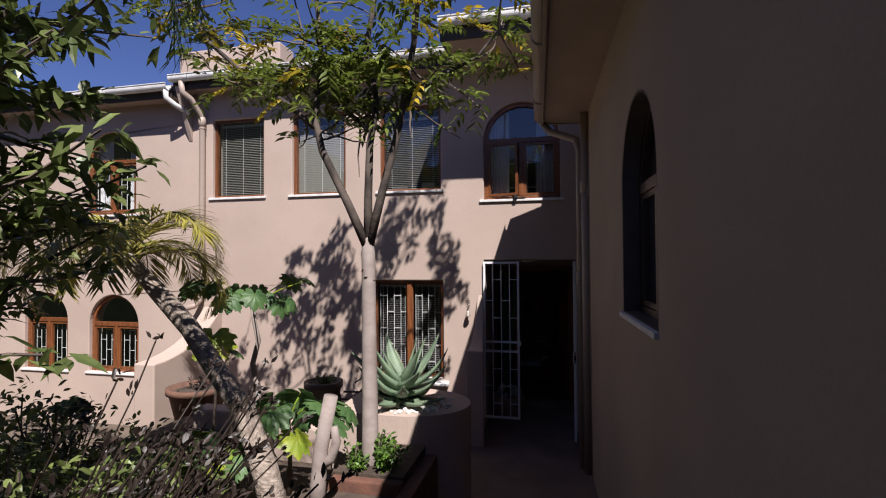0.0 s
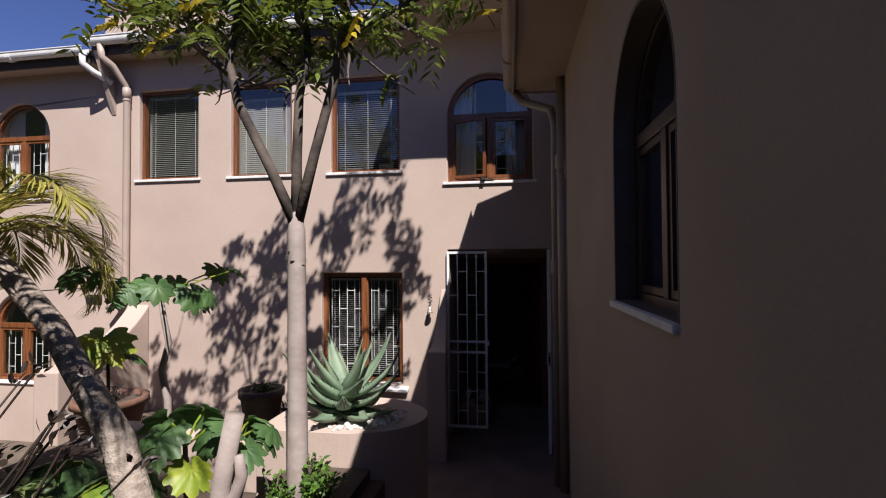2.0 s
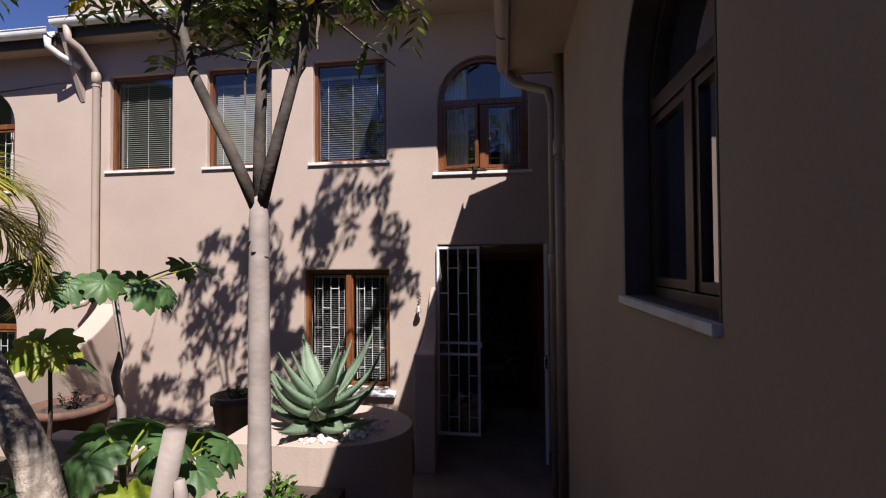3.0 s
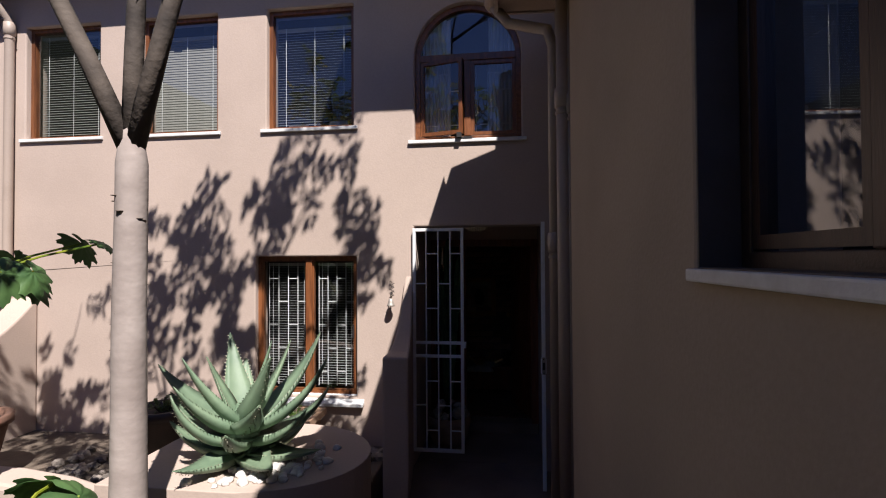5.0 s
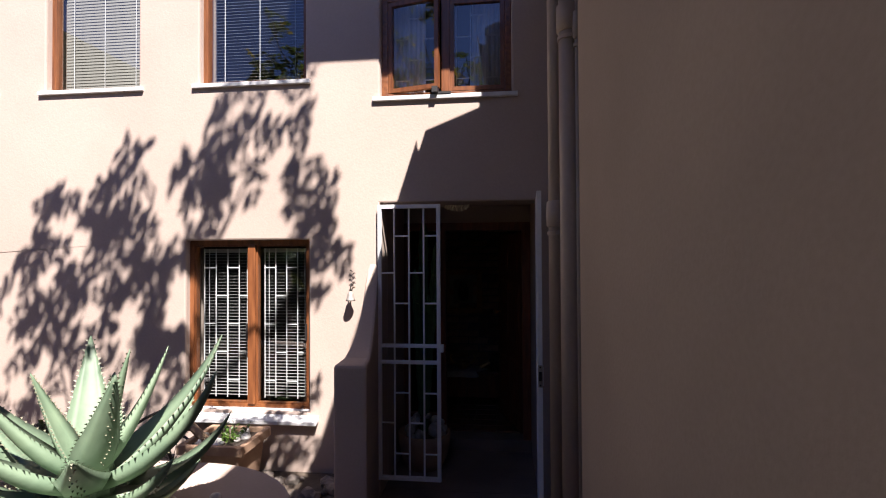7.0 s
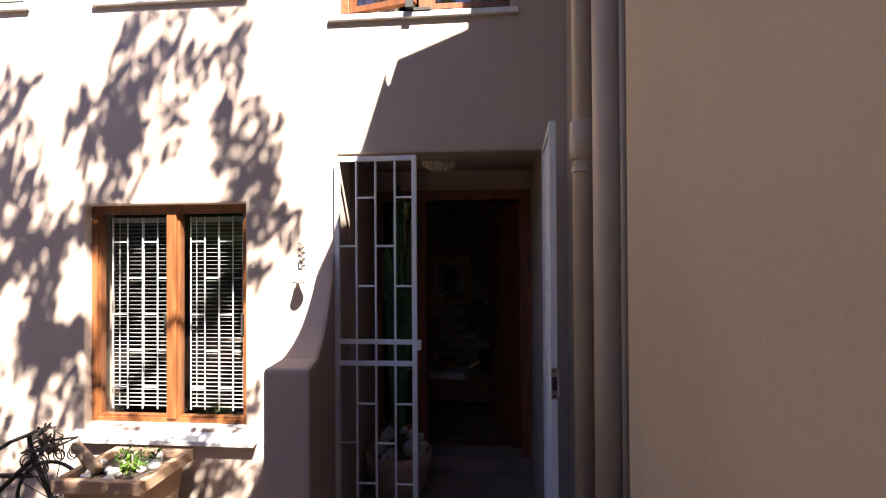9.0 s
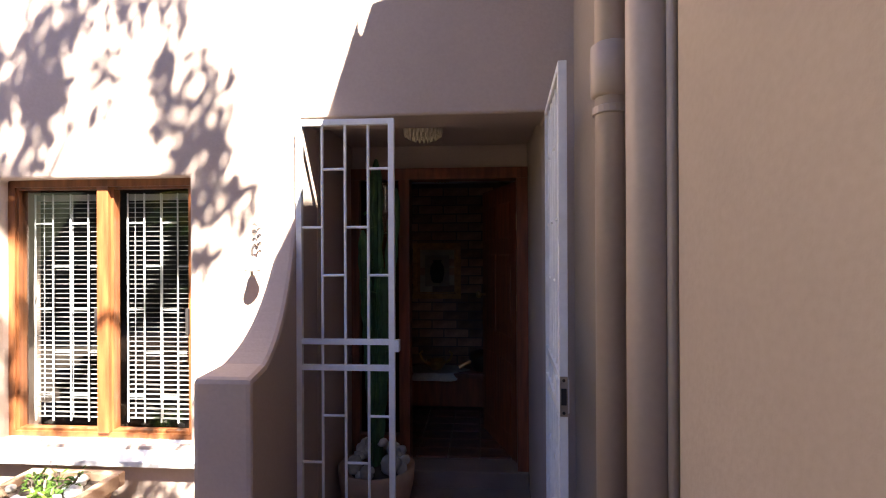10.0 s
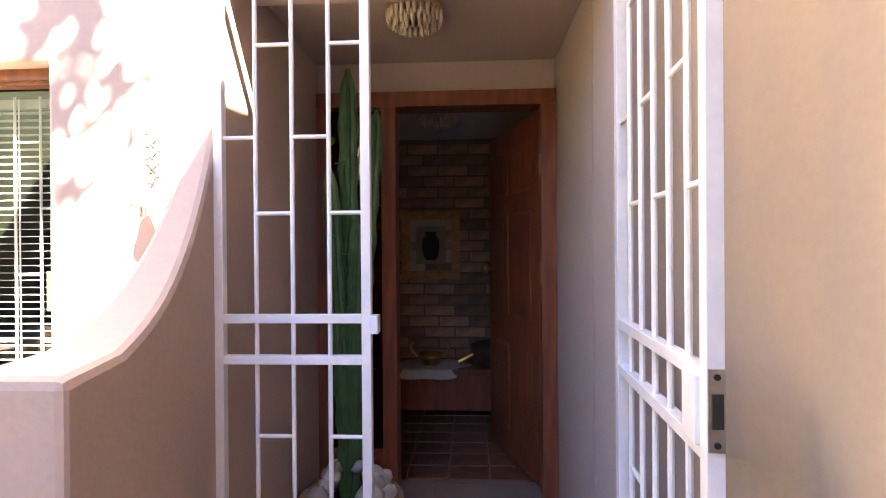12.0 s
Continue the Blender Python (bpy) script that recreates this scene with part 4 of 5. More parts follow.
limbs = [
    [FORK, (-0.17, 0.0, 1.87), (-0.35, -0.04, 2.25), (-0.41, -0.04, 2.5), (-0.39, 0.05, 2.9), (-0.47, 0.1, 3.5), (-0.6, 0.2, 4.0), (-0.75, 0.2, 4.3), (-0.9, 0.2, 4.6)],
    [FORK, (-0.03, 0.05, 1.9), (-0.02, 0.06, 2.3), (0.02, 0.1, 2.6), (-0.06, 0.12, 3.1), (0.05, 0.2, 3.9), (0.0, 0.2, 4.4), (-0.05, 0.2, 4.9), (0.1, 0.15, 5.4)],
    [FORK, (0.08, 0.05, 1.95), (0.19, 0.06, 2.35), (0.24, 0.06, 2.6), (0.34, 0.0, 3.0), (0.42, -0.05, 3.7), (0.45, 0.0, 4.4), (0.6, 0.0, 5.1), (0.95, 0.0, 5.75)],
    [(-0.40, -0.04, 2.42), (-0.58, -0.1, 2.58), (-0.85, -0.2, 2.78), (-1.15, -0.25, 3.05), (-1.4, -0.15, 3.4), (-1.6, -0.05, 3.8), (-1.72, 0.0, 4.1)],
    [(-0.01, 0.06, 2.4), (-0.2, 0.2, 2.55), (-0.45, 0.3, 2.75), (-0.7, 0.45, 3.1), (-0.9, 0.5, 3.8)],
    [(0.45, 0.0, 4.3), (0.8, 0.05, 4.5), (1.15, 0.05, 4.8), (1.32, 0.05, 4.95)],
    [(0.24, 0.06, 2.6), (0.5, 0.15, 2.8), (0.75, 0.25, 2.95), (0.95, 0.3, 3.2)],
]
V, F, VY, FY_ = [], [], [], []
for k, l in enumerate(limbs):
    n = len(l)
    part("limb", tube(bmesh.new(), l, [0.036 if k < 3 and i == 0 else (0.031 if k < 3 else 0.02) * (1 - 0.85 * i / (n - 1)) + 0.003 for i in range(n)], 10), DAPPLEBARK, tree, "", True)
    pts = [Vector(q) for q in l]
    for i in range(2, n) if k < 3 else range(1, n):
        for j in range(1 if pts[i].z > 3.9 else 4 if pts[i].z > 2.6 else 2):
            if pts[i].z < 2.35 and k < 3 or k == 5 and (i < n - 1 or j > 1):
                continue
            q = pts[i - 1].lerp(pts[i], random.random())
            d = rand_dir(0.25)
            tw = branch(q, d, random.uniform(0.3, 0.62) * (1.0 if q.z > 3.2 else 0.9), 0.25)
            part("twig", tube(bmesh.new(), tw, [0.009 * (1 - 0.8 * t / (len(tw) - 1)) + 0.0015 for t in range(len(tw))], 5), LIMB, tree)
            for c in range(2 if q.z > 3.9 else 7):
                s = tw[random.randint(2, len(tw) - 1)] + Vector((random.gauss(0, 0.05), random.gauss(0, 0.05), random.gauss(0, 0.05)))
                if s.z < 2.5:
                    continue
                # a feathered stalk of paired leaflets
                sd = (rand_dir(-0.25)).normalized()
                sl = random.uniform(0.12, 0.24)
                yl = random.random() < (0.22 if s.z > 2.95 else 0.05)
                A, B = (VY, FY_) if yl else (V, F)
                for h in range(5):
                    o = s + sd * sl * (h + 1) / 5 - Vector((0, 0, 0.05 * (h / 5) ** 2))
                    for sgn in (-1, 1):
                        side_d = (sd * 0.6 + sgn * sd.cross(Vector((0, 0, 1))).normalized() + Vector((0, 0, random.uniform(-0.55, 0.1)))).normalized()
                        leaflet(A, B, o, side_d, (Vector((0, 0, 1)) + rand_dir() * 0.5).normalized(), random.uniform(0.065, 0.11), 0.0145)
# the high crown: sprays of leaves at the ends of long twigs, thickest on the side away from the path
SPRAYS = [(0.73, 6.21), (0.86, 6.04), (0.64, 5.88), (0.51, 5.76), (1.07, 6.03), (1.24, 6.15), (1.28, 5.99), (0.29, 5.64), (0.51, 5.47), (0.02, 5.77),
          (-0.73, 5.58), (-0.77, 5.15), (-0.4, 5.36), (-0.17, 5.44), (-0.39, 5.02), (-0.72, 4.85), (-0.03, 5.1), (0.24, 5.14), (-0.16, 4.68), (-0.53, 4.51),
          (-0.82, 4.63), (0.2, 4.68), (0.29, 4.35), (-0.07, 4.35), (1.35, 5.46), (1.33, 5.26), (1.45, 5.05), (1.41, 4.89), (1.41, 5.62),
          (-1.6, 3.85), (-1.42, 3.62), (-1.78, 3.7), (-1.3, 3.85), (-1.68, 4.12), (-1.5, 3.4)]
nodes = [Vector(q) for l in limbs for q in l if q[2] > 2.8]
for x, z in SPRAYS:
    shift = random.uniform(-0.3, 0.3)
    c = Vector((x - 0.53 * shift, 0.05 + shift, z - 1.5 * shift))
    root = min((q for q in nodes if q.z < c.z - 0.05), key=lambda q: (q - c).length)
    mid_p = root.lerp(c, 0.5) + Vector((random.uniform(-0.05, 0.05), random.uniform(-0.05, 0.05), -0.06))
    part("twig", tube(bmesh.new(), [root, mid_p, c], [0.01, 0.007, 0.003], 5), LIMB, tree)
    thin = 4 if x > 1.3 or z > 5.6 else 7
    for k in range(thin):
        o = mid_p.lerp(c, random.uniform(0.55, 1.05)) + rand_dir() * random.uniform(0.02, 0.1)
        sd, sl = rand_dir(-0.3), random.uniform(0.12, 0.22)
        A, B = (VY, FY_) if random.random() < 0.2 else (V, F)
        for h in range(5):
            e = o + sd * sl * (h + 1) / 5 - Vector((0, 0, 0.05 * (h / 5) ** 2))
            for sgn in (-1, 1):
                side_d = (sd * 0.5 + sgn * sd.cross(Vector((0, 0, 1))).normalized() + rand_dir() * 0.6).normalized()
                leaflet(A, B, e, side_d, (-SUN + rand_dir() * 0.5).normalized(), random.uniform(0.06, 0.1), 0.021)
crown = leaves("crown", V, F, LEAF, tree, "loose crown of small green leaflets")
leaves("yellow_foliage", VY, FY_, YELLOW, crown, "yellowing leaflets")

# broad-leaved tree beside the start of the path
random.seed(44)
bt = thing("broadleaf_tree", "dense broad-leaved evergreen tree beside the path", "tree", (-2.28, 1.15, 0.5))
part("trunk", tube(bmesh.new(), [(0, 0, -0.05), (0.03, 0.05, 0.6), (-0.02, 0.1, 1.2), (0.03, 0.08, 2.0), (0.0, 0.0, 3.2)], [0.07, 0.06, 0.05, 0.04, 0.02], 12), LIMB, bt, "", True)
V, F = [], []
for k in range(165):
    q = Vector((0, 0.05, random.uniform(1.1, 3.1)))
    d = Vector((random.gauss(0, 1), random.gauss(0, 1), random.uniform(-0.1, 0.6))).normalized()
    tw = branch(q, d, random.uniform(0.4, 1.0), 0.2)
    part("twig", tube(bmesh.new(), tw, [0.012 * (1 - 0.8 * t / 6) + 0.002 for t in range(7)], 5), LIMB, bt)
    for c in range(44):
        s = tw[random.randint(2, 6)] + rand_dir() * 0.05
        ld = (rand_dir(-0.35) + d * 0.5).normalized()
        leaflet(V, F, s, ld, (Vector((0, 0, 1)) + rand_dir() * 0.6).normalized(), random.uniform(0.07, 0.13), random.uniform(0.014, 0.023))
leaves("crown", V, F, BROAD, bt, "dense crown of glossy pointed leaves")


# ---- palms ----
def frond(parent, root, az, rise, length, droop, mat, leaf_len, n=34, width=0.007, hang=0.3):
    p, ang = Vector(root), rise
    out = Vector((math.cos(az), math.sin(az), 0))
    s = Vector((-out.y, out.x, 0))
    pts = []
    V, F = [], []
    for i in range(n + 1):
        f = i / n
        d = out * math.cos(ang) + Vector((0, 0, math.sin(ang)))
        up = -out * math.sin(ang) + Vector((0, 0, math.cos(ang)))
        pts.append(p.copy())
        if f > 0.12:
            for sgn in (-1, 1):
                for extra in (0, 0.5):
                    ld = (d * random.uniform(0.6, 1.0) + s * sgn * random.uniform(0.5, 0.8) + up * random.uniform(0.0, 0.35) - Vector((0, 0, hang))).normalized()
                    leaflet(V, F, p + d * extra * length / n, ld, up, leaf_len * (0.45 + 0.75 * math.sin(math.pi * min(1, f * 0.85 + 0.12))) * random.uniform(0.85, 1.15), width)
        p += d * length / n
        ang -= droop / n * (0.5 + f)
    fr = part("frond", tube(bmesh.new(), pts[::3] + [pts[-1]], [0.009 * (1 - i / (n // 3 + 3)) + 0.002 for i in range(len(pts[::3]) + 1)], 6), mat, parent)
    leaves("foliage", V, F, mat, fr)


random.seed(55)
palm = thing("palm", "leaning palm with a rough trunk and yellowing fronds", "palm", (-1.55, 2.6, 0.52))
pp = [Vector(q) for q in ((0.0, 0.0, -0.05), (-0.11, 0.02, 0.3), (-0.31, 0.11, 0.61), (-0.6, 0.2, 0.86), (-0.83, 0.27, 1.08), (-1.13, 0.32, 1.32), (-1.42, 0.35, 1.56))]
part("trunk", tube(bmesh.new(), pp, [0.085, 0.074, 0.068, 0.064, 0.062, 0.06, 0.04], 18), PALMBARK, palm, "rough ringed leaning trunk", True)
for k in range(13):
    frond(palm, pp[-1] + Vector((0, 0, random.uniform(-0.05, 0.03))), k * 2.4 + 0.3 + random.uniform(-0.2, 0.2), random.uniform(0.5, 1.3), random.uniform(0.75, 1.0), random.uniform(2.2, 3.2), FROND, 0.28, 40, 0.006)
tall = thing("palm", "tall palm whose long green fronds hang over the path", "palm", (-2.35, 0.95, 0.52))
part("trunk", tube(bmesh.new(), [(0, 0, -0.05), (0.02, 0.0, 0.9), (0.0, 0.05, 1.9), (0.03, 0.05, 2.95)], [0.075, 0.06, 0.055, 0.06], 14), PALMBARK, tall, "", True)
for k in range(6):
    frond(tall, (0.03, 0.05, 2.95), 0.12 + 0.12 * k, random.uniform(0.25, 0.75), random.uniform(1.35, 1.95), random.uniform(1.6, 2.1), GREENFROND, 0.38, 36, 0.006, 0.75)


# ---- big lobed leaves ----
def lobed(size, lobes=9):
    """A broad crinkled leaf of short pointed lobes round its stalk, raised along each vein and drooping at the rim."""
    V, F = [(0, 0, 0)], []
    sub, rings = 6, 4
    steps = lobes * sub
    spread = math.radians(335)
    for k in range(steps + 1):
        a = -spread / 2 + spread * k / steps
        ph = abs((k % sub) / sub - 0.5) * 2
        full = size * (0.74 + 0.26 * (1 - ph) ** 0.8) * (1 - 0.2 * abs(a) / (spread / 2)) * (1 + 0.05 * math.sin(k * 2.9))
        for q in range(1, rings + 1):
            r = full * q / rings
            z = -0.42 * r * r / size + 0.06 * size * (q / rings) * (0.6 - ph) + 0.012 * size * math.sin(k * 5.1 + q * 2)
            V.append((r * math.cos(a), r * math.sin(a), z))
        if k:
            i = 1 + k * rings
            F.append((0, i - rings, i))
            for q in range(rings - 1):
                F.append((i - rings + q, i - rings + q + 1, i + q + 1, i + q))
    return V, F


def lobed_plant(name, label, loc, stem_pts, stem_r, spec, seed):
    """spec: azimuth, rise, stalk length, leaf size, height up the stem (0 to 1), lit yellow-green colour or not."""
    random.seed(seed)
    t = thing(name, label, "plant", loc)
    pts = [Vector(p) for p in stem_pts]
    part("stem", tube(bmesh.new(), pts, [stem_r * (1 - 0.35 * i / (len(pts) - 1)) for i in range(len(pts))], 10), BARK if stem_r > 0.02 else LIMB, t, "", True)
    for az, rise, sl, size, f, lit in spec:
        x = f * (len(pts) - 1)
        o = pts[int(min(x, len(pts) - 2))].lerp(pts[int(min(x, len(pts) - 2)) + 1], x - int(min(x, len(pts) - 2)))
        d = Vector((math.cos(az) * math.cos(rise), math.sin(az) * math.cos(rise), math.sin(rise)))
        e = o + d * sl
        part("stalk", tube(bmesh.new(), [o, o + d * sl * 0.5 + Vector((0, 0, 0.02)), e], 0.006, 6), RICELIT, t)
        V, F = lobed(size * 0.88)
        m = Matrix.Translation(e) @ Matrix.Rotation(az, 4, "Z") @ Matrix.Rotation(random.uniform(0.45, 1.0), 4, "Y") @ Matrix.Rotation(random.uniform(-0.25, 0.25), 4, "X")
        lf = leaves("lobed_leaf", [m @ Vector(v) for v in V], F, RICELIT if lit else RICE, t, "yellow-green leaf with sunlight in its colour" if lit else "")
        lf.data.polygons.foreach_set("use_smooth", [True] * len(lf.data.polygons))
    return t


crown_spec = [(k * 2.4 + 0.2, 0.02 + 0.1 * (k % 4), 0.26 + 0.12 * (k % 4), 0.13 + 0.02 * (k % 3), 1.0, False) for k in range(17)]
lobed_plant("rice_paper_plant", "tall bare-stemmed plant topped with big lobed leaves", (-2.58, 3.9, 0.5), [(0.04, 0, 0), (0.03, 0, 0.45), (-0.02, 0, 0.65), (0.03, 0.01, 0.85), (0.0, 0, 1.0), (-0.03, 0, 1.17)], 0.028, crown_spec, 3)
lobed_plant("rice_paper_plant", "low plant with big lobed leaves and one yellowing", (-1.72, 2.98, 0.5), [(0, 0, 0), (0.01, 0, 0.25), (0.0, 0.0, 0.5)],
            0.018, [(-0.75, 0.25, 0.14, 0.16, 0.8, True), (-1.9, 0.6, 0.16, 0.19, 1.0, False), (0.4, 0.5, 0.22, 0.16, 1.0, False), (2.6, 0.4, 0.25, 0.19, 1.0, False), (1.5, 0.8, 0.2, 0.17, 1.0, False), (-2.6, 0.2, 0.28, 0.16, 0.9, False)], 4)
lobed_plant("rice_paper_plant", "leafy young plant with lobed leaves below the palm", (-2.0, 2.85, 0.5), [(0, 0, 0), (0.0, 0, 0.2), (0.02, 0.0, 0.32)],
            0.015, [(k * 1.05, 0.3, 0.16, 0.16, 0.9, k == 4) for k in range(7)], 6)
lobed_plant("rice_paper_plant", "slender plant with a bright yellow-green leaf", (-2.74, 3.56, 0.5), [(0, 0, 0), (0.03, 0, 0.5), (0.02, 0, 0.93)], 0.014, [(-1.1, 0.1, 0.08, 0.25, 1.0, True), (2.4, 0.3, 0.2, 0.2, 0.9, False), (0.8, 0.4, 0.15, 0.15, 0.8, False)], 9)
lobed_plant("rice_paper_plant", "thin dark-leaved seedling in the garden bed", (-3.45, 2.95, 0.5), [(0, 0, 0), (0.01, 0, 0.3), (0.0, 0.0, 0.5)], 0.01, [(k * 1.3, 0.3, 0.09, 0.11, 1.0, False) for k in range(6)], 12)

lobed_plant("rice_paper_plant", "bushy plant with broad lobed leaves by the stump", (-1.62, 3.25, 0.5), [(0, 0, 0), (0.0, 0, 0.25), (0.02, 0.0, 0.45)],
            0.016, [(k * 1.25 + 0.5, 0.25 + 0.2 * (k % 2), 0.18, 0.16, 1.0 - 0.1 * (k % 3), False) for k in range(7)], 17)
lobed_plant("rice_paper_plant", "low plant with lobed leaves among the shrubs", (-2.45, 2.95, 0.5), [(0, 0, 0), (0.0, 0, 0.15), (0.02, 0.0, 0.28)],
            0.015, [(k * 1.05 + 0.3, 0.35, 0.2, 0.17, 0.9, k == 1) for k in range(7)], 18)

# cut stump with a side shoot
st = thing("stump", "bare pale cut branch stump", "stump", (-1.40, 2.8, 0.5))
part("stem", tube(bmesh.new(), [(-0.03, 0, -0.02), (-0.02, 0, 0.2), (0.0, 0, 0.42), (0.06, 0.01, 0.73)], [0.052, 0.048, 0.044, 0.042], 14), BARK, st, "", True)
part("side_shoot", tube(bmesh.new(), [(-0.01, 0, 0.3), (0.07, 0, 0.36), (0.1, 0, 0.46), (0.085, 0, 0.55)], [0.03, 0.03, 0.028, 0.02], 10), BARK, st, "", True)


def bush(name, label, loc, size, count, mat, seed, leaf_size, stems=9):
    random.seed(seed)
    t = thing(name, label, "shrub", loc)
    V, F = [], []
    for k in range(stems):
        d = Vector((random.gauss(0, 0.55), random.gauss(0, 0.55), 1)).normalized()
        pts = branch((random.uniform(-0.05, 0.05), random.uniform(-0.05, 0.05), -0.01), d, size * random.uniform(0.7, 1.15), 0.25)
        part("stem", tube(bmesh.new(), pts, 0.005, 5), LIMB, t)
        for c in range(count // stems):
            s = pts[random.randint(1, 6)] + rand_dir() * size * 0.12
            leaflet(V, F, s, rand_dir(0.3), (Vector((0, 0, 1)) + rand_dir() * 0.6).normalized(), leaf_size * random.uniform(0.7, 1.2), leaf_size * 0.22)
    leaves("foliage", V, F, mat, t)
    return t


bush("shrub", "small bright green shrub at the tree foot", (-1.17, 3.3, 0.61), 0.24, 420, SHRUB, 3, 0.05)
bush("shrub", "small bright green shrub at the kerb", (-1.36, 3.25, 0.61), 0.16, 200, SHRUB, 4, 0.045)
bush("shrub", "green shrub in the garden bed", (-2.3, 2.5, 0.5), 0.5, 700, BROAD, 7, 0.07)
bush("shrub", "dense low shrub beside the palm", (-2.6, 2.2, 0.5), 0.45, 700, BROAD, 8, 0.06)
bush("shrub", "grey leafy shrub on the dry ground", (-3.4, 2.55, 0.5), 0.35, 380, ALOE, 9, 0.06)
bush("shrub", "dark low shrub in shade", (-1.75, 1.75, 0.5), 0.55, 900, BROAD, 10, 0.06)
bush("shrub", "dark low shrub beside the path", (-1.5, 1.2, 0.5), 0.6, 900, BROAD, 11, 0.05)

bush("shrub", "dense dark shrub under the broad-leaved tree", (-2.2, 1.95, 0.5), 0.6, 1100, BROAD, 31, 0.06)
bush("shrub", "dense dark shrub at the back of the bed", (-2.75, 1.75, 0.5), 0.65, 1100, BROAD, 32, 0.06)
bush("shrub", "leafy shrub between the palm and the path", (-1.95, 2.3, 0.5), 0.42, 800, BROAD, 33, 0.055)

bush("shrub", "tall dense shrub close to the path start", (-1.85, 1.4, 0.5), 0.8, 1600, BROAD, 34, 0.06, 14)
bush("shrub", "tall dense shrub behind the path start", (-2.4, 1.6, 0.5), 0.85, 1600, BROAD, 35, 0.06, 14)

bush("shrub", "wide dark shrub on the far side of the bed", (-3.0, 2.3, 0.5), 0.75, 1500, BROAD, 36, 0.06, 14)
bush("shrub", "dry dark-leaved shrub at the bed edge", (-3.3, 2.75, 0.5), 0.55, 900, DRYLEAF, 37, 0.06, 12)

# wispy dark-stemmed shrub near the start, stems darkened for the tree's shade
random.seed(61)
wisp = thing("wispy_shrub", "wispy shrub of thin dark stems with small leaves", "shrub", (-1.75, 1.25, 0.5))
V, F = [], []
for k in range(85):
    d = Vector((random.uniform(0.35, 0.95), random.uniform(0.0, 0.45), random.uniform(0.45, 0.95))).normalized()
    pts = branch((random.uniform(-0.35, 0.1), random.uniform(-0.3, 0.3), 0), d, random.uniform(0.8, 1.4), 0.07)
    part("stem", tube(bmesh.new(), pts, 0.0035, 5), DRYLEAF, wisp)
    for c in range(18):
        s = pts[random.choice((3, 4, 5, 5, 6, 6, 6))] + rand_dir() * 0.02
        leaflet(V, F, s, (d + rand_dir() * 0.9).normalized(), rand_dir(0.5), random.uniform(0.025, 0.055), 0.008)
leaves("foliage", V, F, DRYLEAF, wisp)

# ---- pots below the windows ----
box = thing("clay_trough", "square tapered clay pot with a thick rim and stones", "plant pot", (-1.83, 5.78, 0.0))


def frustum(x, y, z0, z1, k):
    bm = boxes((-x, x, -y, y, z0, z1))
    for v in bm.verts:
        if v.co.z < (z0 + z1) / 2:
            v.co.x, v.co.y = v.co.x * k, v.co.y * k
    bmesh.ops.bevel(bm, geom=bm.edges[:], offset=0.012, segments=2, profile=0.6, affect="EDGES")
    return bm


part("pot_body", frustum(0.185, 0.175, -0.02, 0.45, 0.72), CLAYPOT, box)
part("rim", boxes((-0.215, 0.215, -0.2, -0.165, 0.435, 0.495), (-0.215, 0.215, 0.165, 0.2, 0.435, 0.495), (-0.215, -0.18, -0.165, 0.165, 0.435, 0.495), (0.18, 0.215, -0.165, 0.165, 0.435, 0.495), bevel=0.006), CLAYPOT, box, "thick clay rim")
part("soil", boxes((-0.18, 0.18, -0.165, 0.165, 0.43, 0.462)), SOIL, box)
o = tagged(solid("branch", tube(bmesh.new(), [(-1.93, 5.72, 0.475), (-2.02, 5.75, 0.53), (-2.1, 5.78, 0.575)], [0.03, 0.027, 0.024], 10), OLDWOOD, True), "short grey branch lying on the clay pot", "branch")

# small iron bicycle that carries plants
bike = thing("iron_bicycle", "small rusty iron bicycle used as a plant stand", "plant stand", (-2.15, 5.7, 0.155))


def ring(c, r, t, steps=36):
    bm = bmesh.new()
    vs = [[bm.verts.new((c[0] + (r + t * math.cos(q)) * math.cos(p), c[1] + t * math.sin(q), c[2] + (r + t * math.cos(q)) * math.sin(p))) for q in (k * math.tau / 6 for k in range(6))] for p in (k * math.tau / steps for k in range(steps))]
    for i in range(steps):
        for k in range(6):
            bm.faces.new((vs[i][k], vs[i][(k + 1) % 6], vs[(i + 1) % steps][(k + 1) % 6], vs[(i + 1) % steps][k]))
    return bm


for cx in (0.0, -0.62):
    w = part("wheel", ring((cx, 0, 0.19), 0.18, 0.009), IRON, bike)
    part("hub", tube(bmesh.new(), [(cx, -0.02, 0.19), (cx, 0.02, 0.19)], 0.012, 8), IRON, w)
    for k in range(14):
        t = k * math.tau / 14
        part("spoke", tube(bmesh.new(), [(cx, 0, 0.19), (cx + 0.18 * math.cos(t), 0, 0.19 + 0.18 * math.sin(t))], 0.0022, 4), IRON, w)
part("fork", tube(bmesh.new(), [(0, 0, 0.19), (-0.06, 0, 0.32), (-0.11, 0, 0.44), (-0.12, 0, 0.5)], 0.011, 8), IRON, bike)
part("frame_tube", tube(bmesh.new(), [(-0.1, 0, 0.38), (-0.3, 0, 0.2), (-0.62, 0, 0.19)], 0.013, 8), IRON, bike)
part("top_tube", tube(bmesh.new(), [(-0.1, 0, 0.3), (-0.4, 0, 0.29)], 0.012, 8), IRON, bike)
part("handlebar", tube(bmesh.new(), [(-0.2, -0.13, 0.44), (-0.11, -0.1, 0.5), (-0.11, 0.0, 0.5), (-0.11, 0.1, 0.5), (-0.2, 0.13, 0.44)], 0.009, 8), IRON, bike)
random.seed(77)
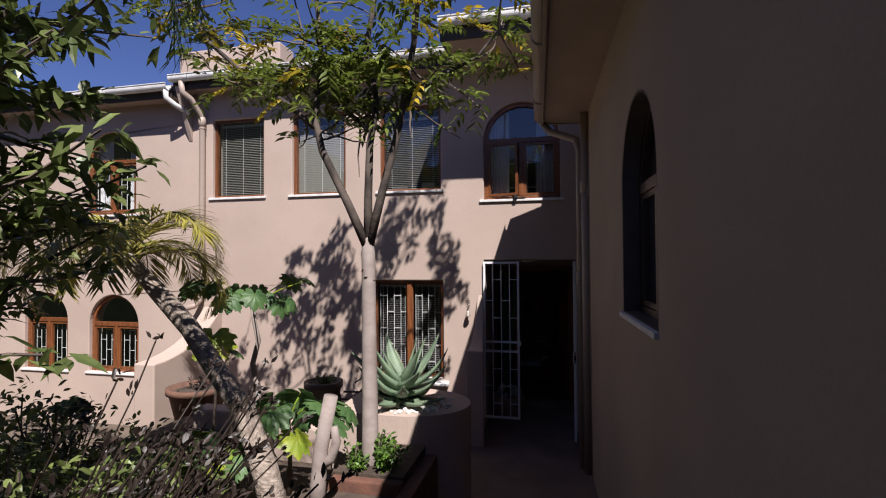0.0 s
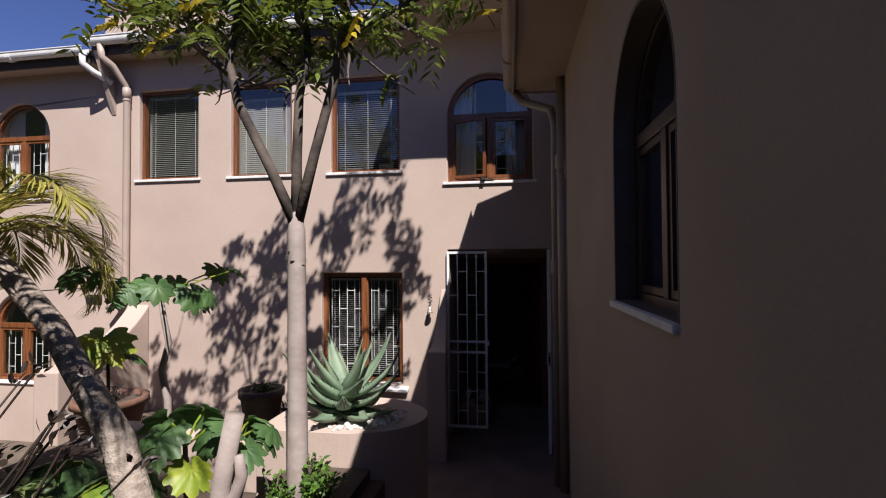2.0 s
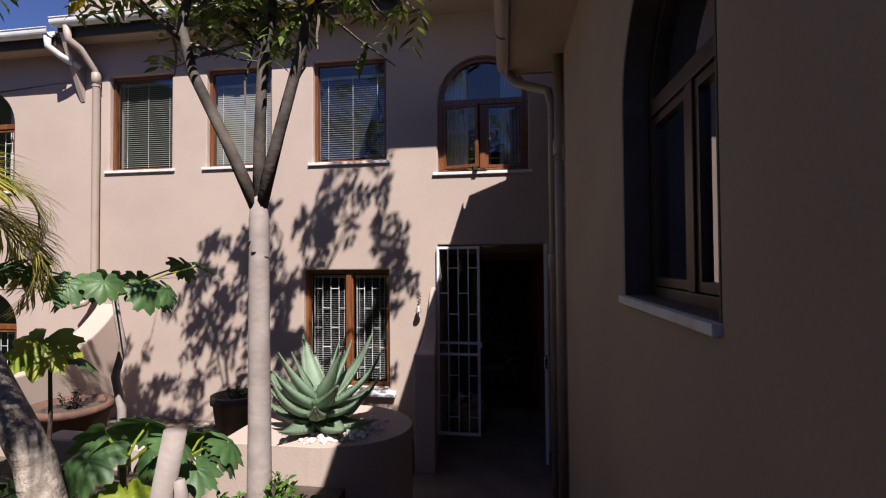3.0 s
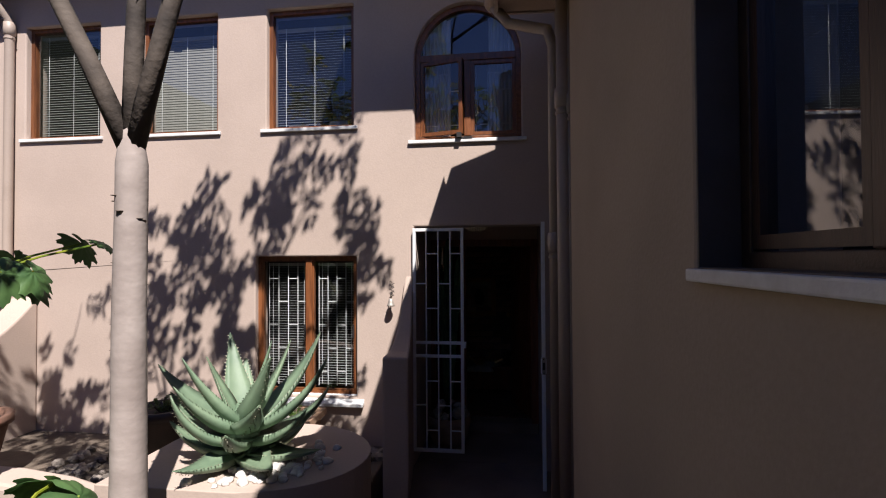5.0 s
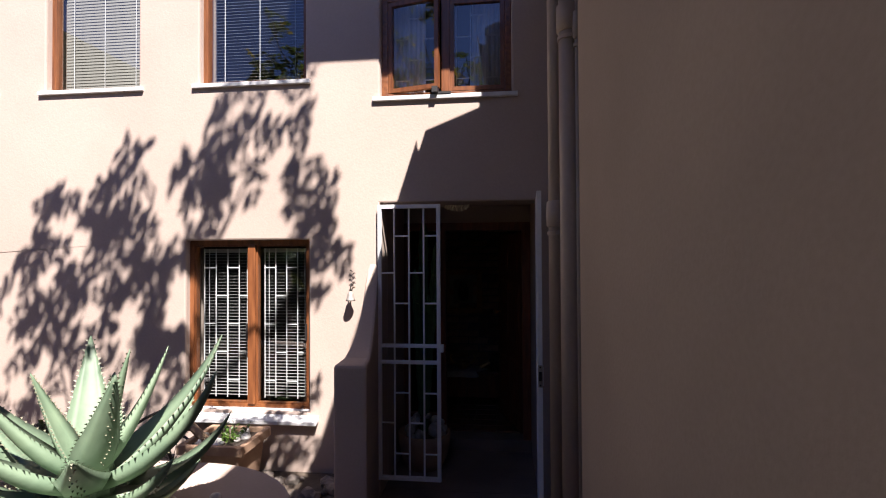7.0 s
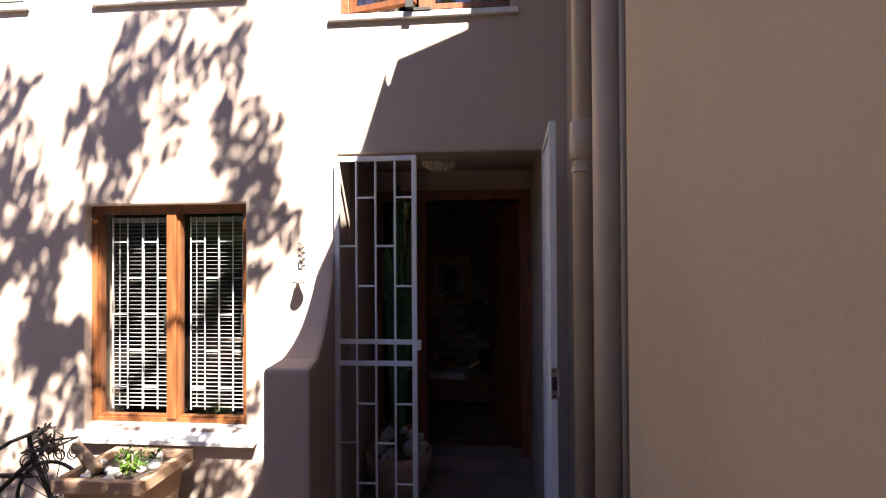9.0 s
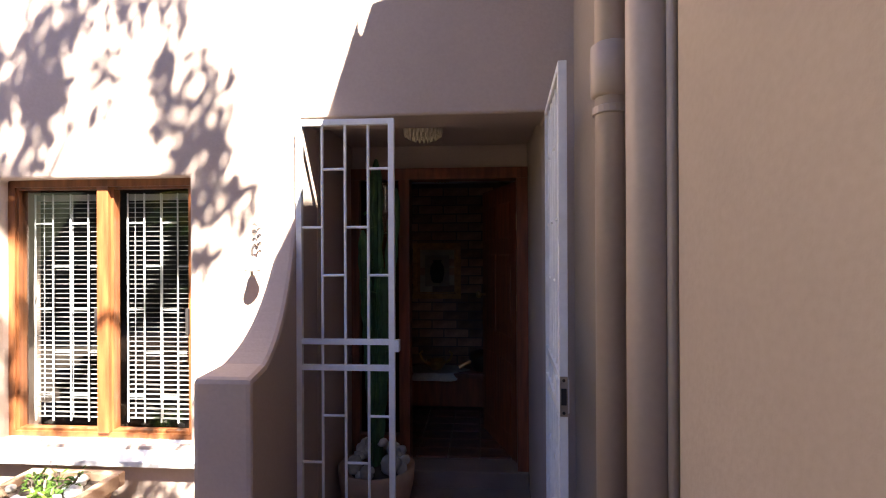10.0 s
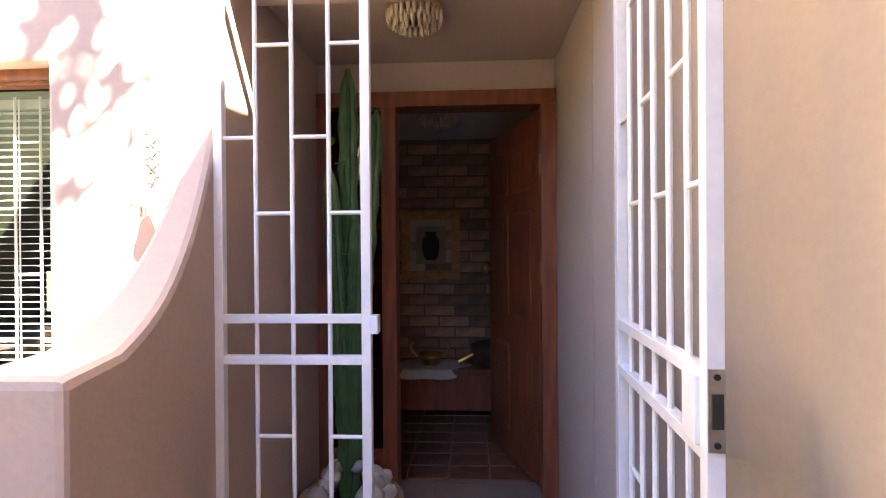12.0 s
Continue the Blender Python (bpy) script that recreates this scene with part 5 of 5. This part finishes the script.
basket = part("basket", tube(bmesh.new(), [(-0.08, -0.08, 0.44), (0.06, -0.08, 0.46), (0.06, 0.08, 0.46), (-0.08, 0.08, 0.44), (-0.08, -0.08, 0.44)], 0.005, 6), IRON, bike)
for k in range(12):
    c = ring((random.uniform(-0.06, 0.05), random.choice((-0.08, 0.08)), random.uniform(0.36, 0.42)), random.uniform(0.02, 0.036), 0.003, 14)
    part("scroll", c, IRON, basket)
bush("shrub", "small dark plant growing in the bicycle basket", (-2.16, 5.7, 0.57), 0.12, 90, DRYLEAF, 41, 0.035)
random.seed(71)
for k in range(12):
    s = tagged(solid("stone", rock(random.uniform(0.02, 0.035), k + 60), PEBBLE, True), "grey rounded stone in the clay pot", "stone", "stones in the clay pot")
    s.location = (-1.86 + random.uniform(-0.15, 0.15), 5.78 + random.uniform(-0.13, 0.13), 0.475)
bush("succulent", "small green succulent growing in the clay pot", (-1.82, 5.79, 0.46), 0.12, 260, SHRUB, 13, 0.03)


def plant_pot(label, loc, r, h, mat, leafmat, seed, size):
    p = thing("plant_pot", label, "plant pot", loc)
    part("pot", lathe([(r * 0.62, 0), (r * 0.7, 0.02), (r, h * 0.86), (r * 1.1, h * 0.87), (r * 1.1, h), (r * 0.95, h), (r * 0.9, h * 0.9)], 26), mat, p, "", True)
    part("soil", lathe([(r * 0.9, h * 0.85), (r * 0.92, h * 0.9), (r * 0.1, h * 0.93)], 20), SOIL, p)
    bush("succulent", "dark rosette succulent growing in a pot", (loc[0], loc[1], loc[2] + h * 0.9), size, 160, leafmat, seed, 0.05)


plant_pot("dark glazed pot with a small plant", (-2.62, 5.3, 0.15), 0.2, 0.52, DARKPOT, BROAD, 14, 0.12)
plant_pot("wide terracotta bowl with dark succulents", (-4.0, 4.95, 0.15), 0.3, 0.48, TERRA, DRYLEAF, 15, 0.16)
plant_pot("dark clay pot beside the aloe planter", (-1.98, 5.05, 0.15), 0.15, 0.45, DARKPOT, BROAD, 16, 0.1)

# ---- small fittings ----
bell = thing("bell", "small pale metal bell on a wall bracket", "bell", (-1.06, 6.02, 1.36))
part("bell_cup", lathe([(0.034, 0), (0.03, 0.012), (0.022, 0.04), (0.018, 0.06), (0.008, 0.066)], 20), BELLMAT, bell, "", True)
part("clapper", tube(bmesh.new(), [(0, 0, 0.03), (0, 0, -0.03)], [0.003, 0.006], 8), BELLMAT, bell)
part("bracket", tube(bmesh.new(), [(0, 0.06, 0.1), (0, 0.02, 0.12), (0, 0, 0.1), (0, 0, 0.064)], 0.004, 8), IRON, bell)
for k in range(7):
    z = 0.09 + 0.018 * k
    s = 0.02 * (1 if k % 2 else -1)
    part("scroll", tube(bmesh.new(), [(0.0, 0.052, z), (s * 0.6, 0.05, z + 0.012), (s, 0.05, z + 0.008)], 0.003, 6), IRON, bell)
tagged(solid("wall_vent", boxes((-5.42, -5.2, 6.075, 6.1, 1.42, 1.53), bevel=0.004), IRON), "small dark vent grille on the house front", "vent")

# unseen screen that closes the place, added to cut sky light and bounce
tagged(solid("wall_light_screen", boxes((-9.6, -9.2, -8, 6.08, -0.4, 6.5), (-9.2, 3.3, -4.2, -4.0, -0.4, 5.2)), SCREENGREEN), "tall unseen dark green screen that closes the garden and cuts skylight", "hedge", kind="structure")

# ---- bricks and tiles, last ----
random.seed(91)
first = None
BL, BH, J = 0.215, 0.068, 0.012
for r in range(26):
    z = 0.1 + r * (BH + J)
    if z + BH > 2.045:
        break
    for k in range(9):
        x = -1.3 + k * (BL + J) + (BL / 2 if r % 2 else 0)
        m = pose(x, 8.425 - random.uniform(0, 0.006), z + BH / 2, random.uniform(-0.6, 0.6), 0, random.uniform(-0.5, 0.5))
        if first is None:
            first = part("brick", boxes((-BL / 2, BL / 2, -0.012, 0.02, -BH / 2, BH / 2), bevel=0.004), BRICK, brick_wall)
            first.matrix_basis = m
        else:
            share("brick", first, brick_wall, m)
first = None
floor_hall = bpy.data.objects["floor_hall"]
for i in range(9):
    for j in range(8):
        m = pose(-1.0 + i * 0.205, 7.24 + j * 0.155, 0.094, random.uniform(-0.3, 0.3), random.uniform(-0.3, 0.3), 0)
        if first is None:
            first = part("tile", boxes((-0.098, 0.098, -0.073, 0.073, -0.01, 0.006), bevel=0.003), TILE, floor_hall)
            first.matrix_basis = m
        else:
            share("tile", first, floor_hall, m)
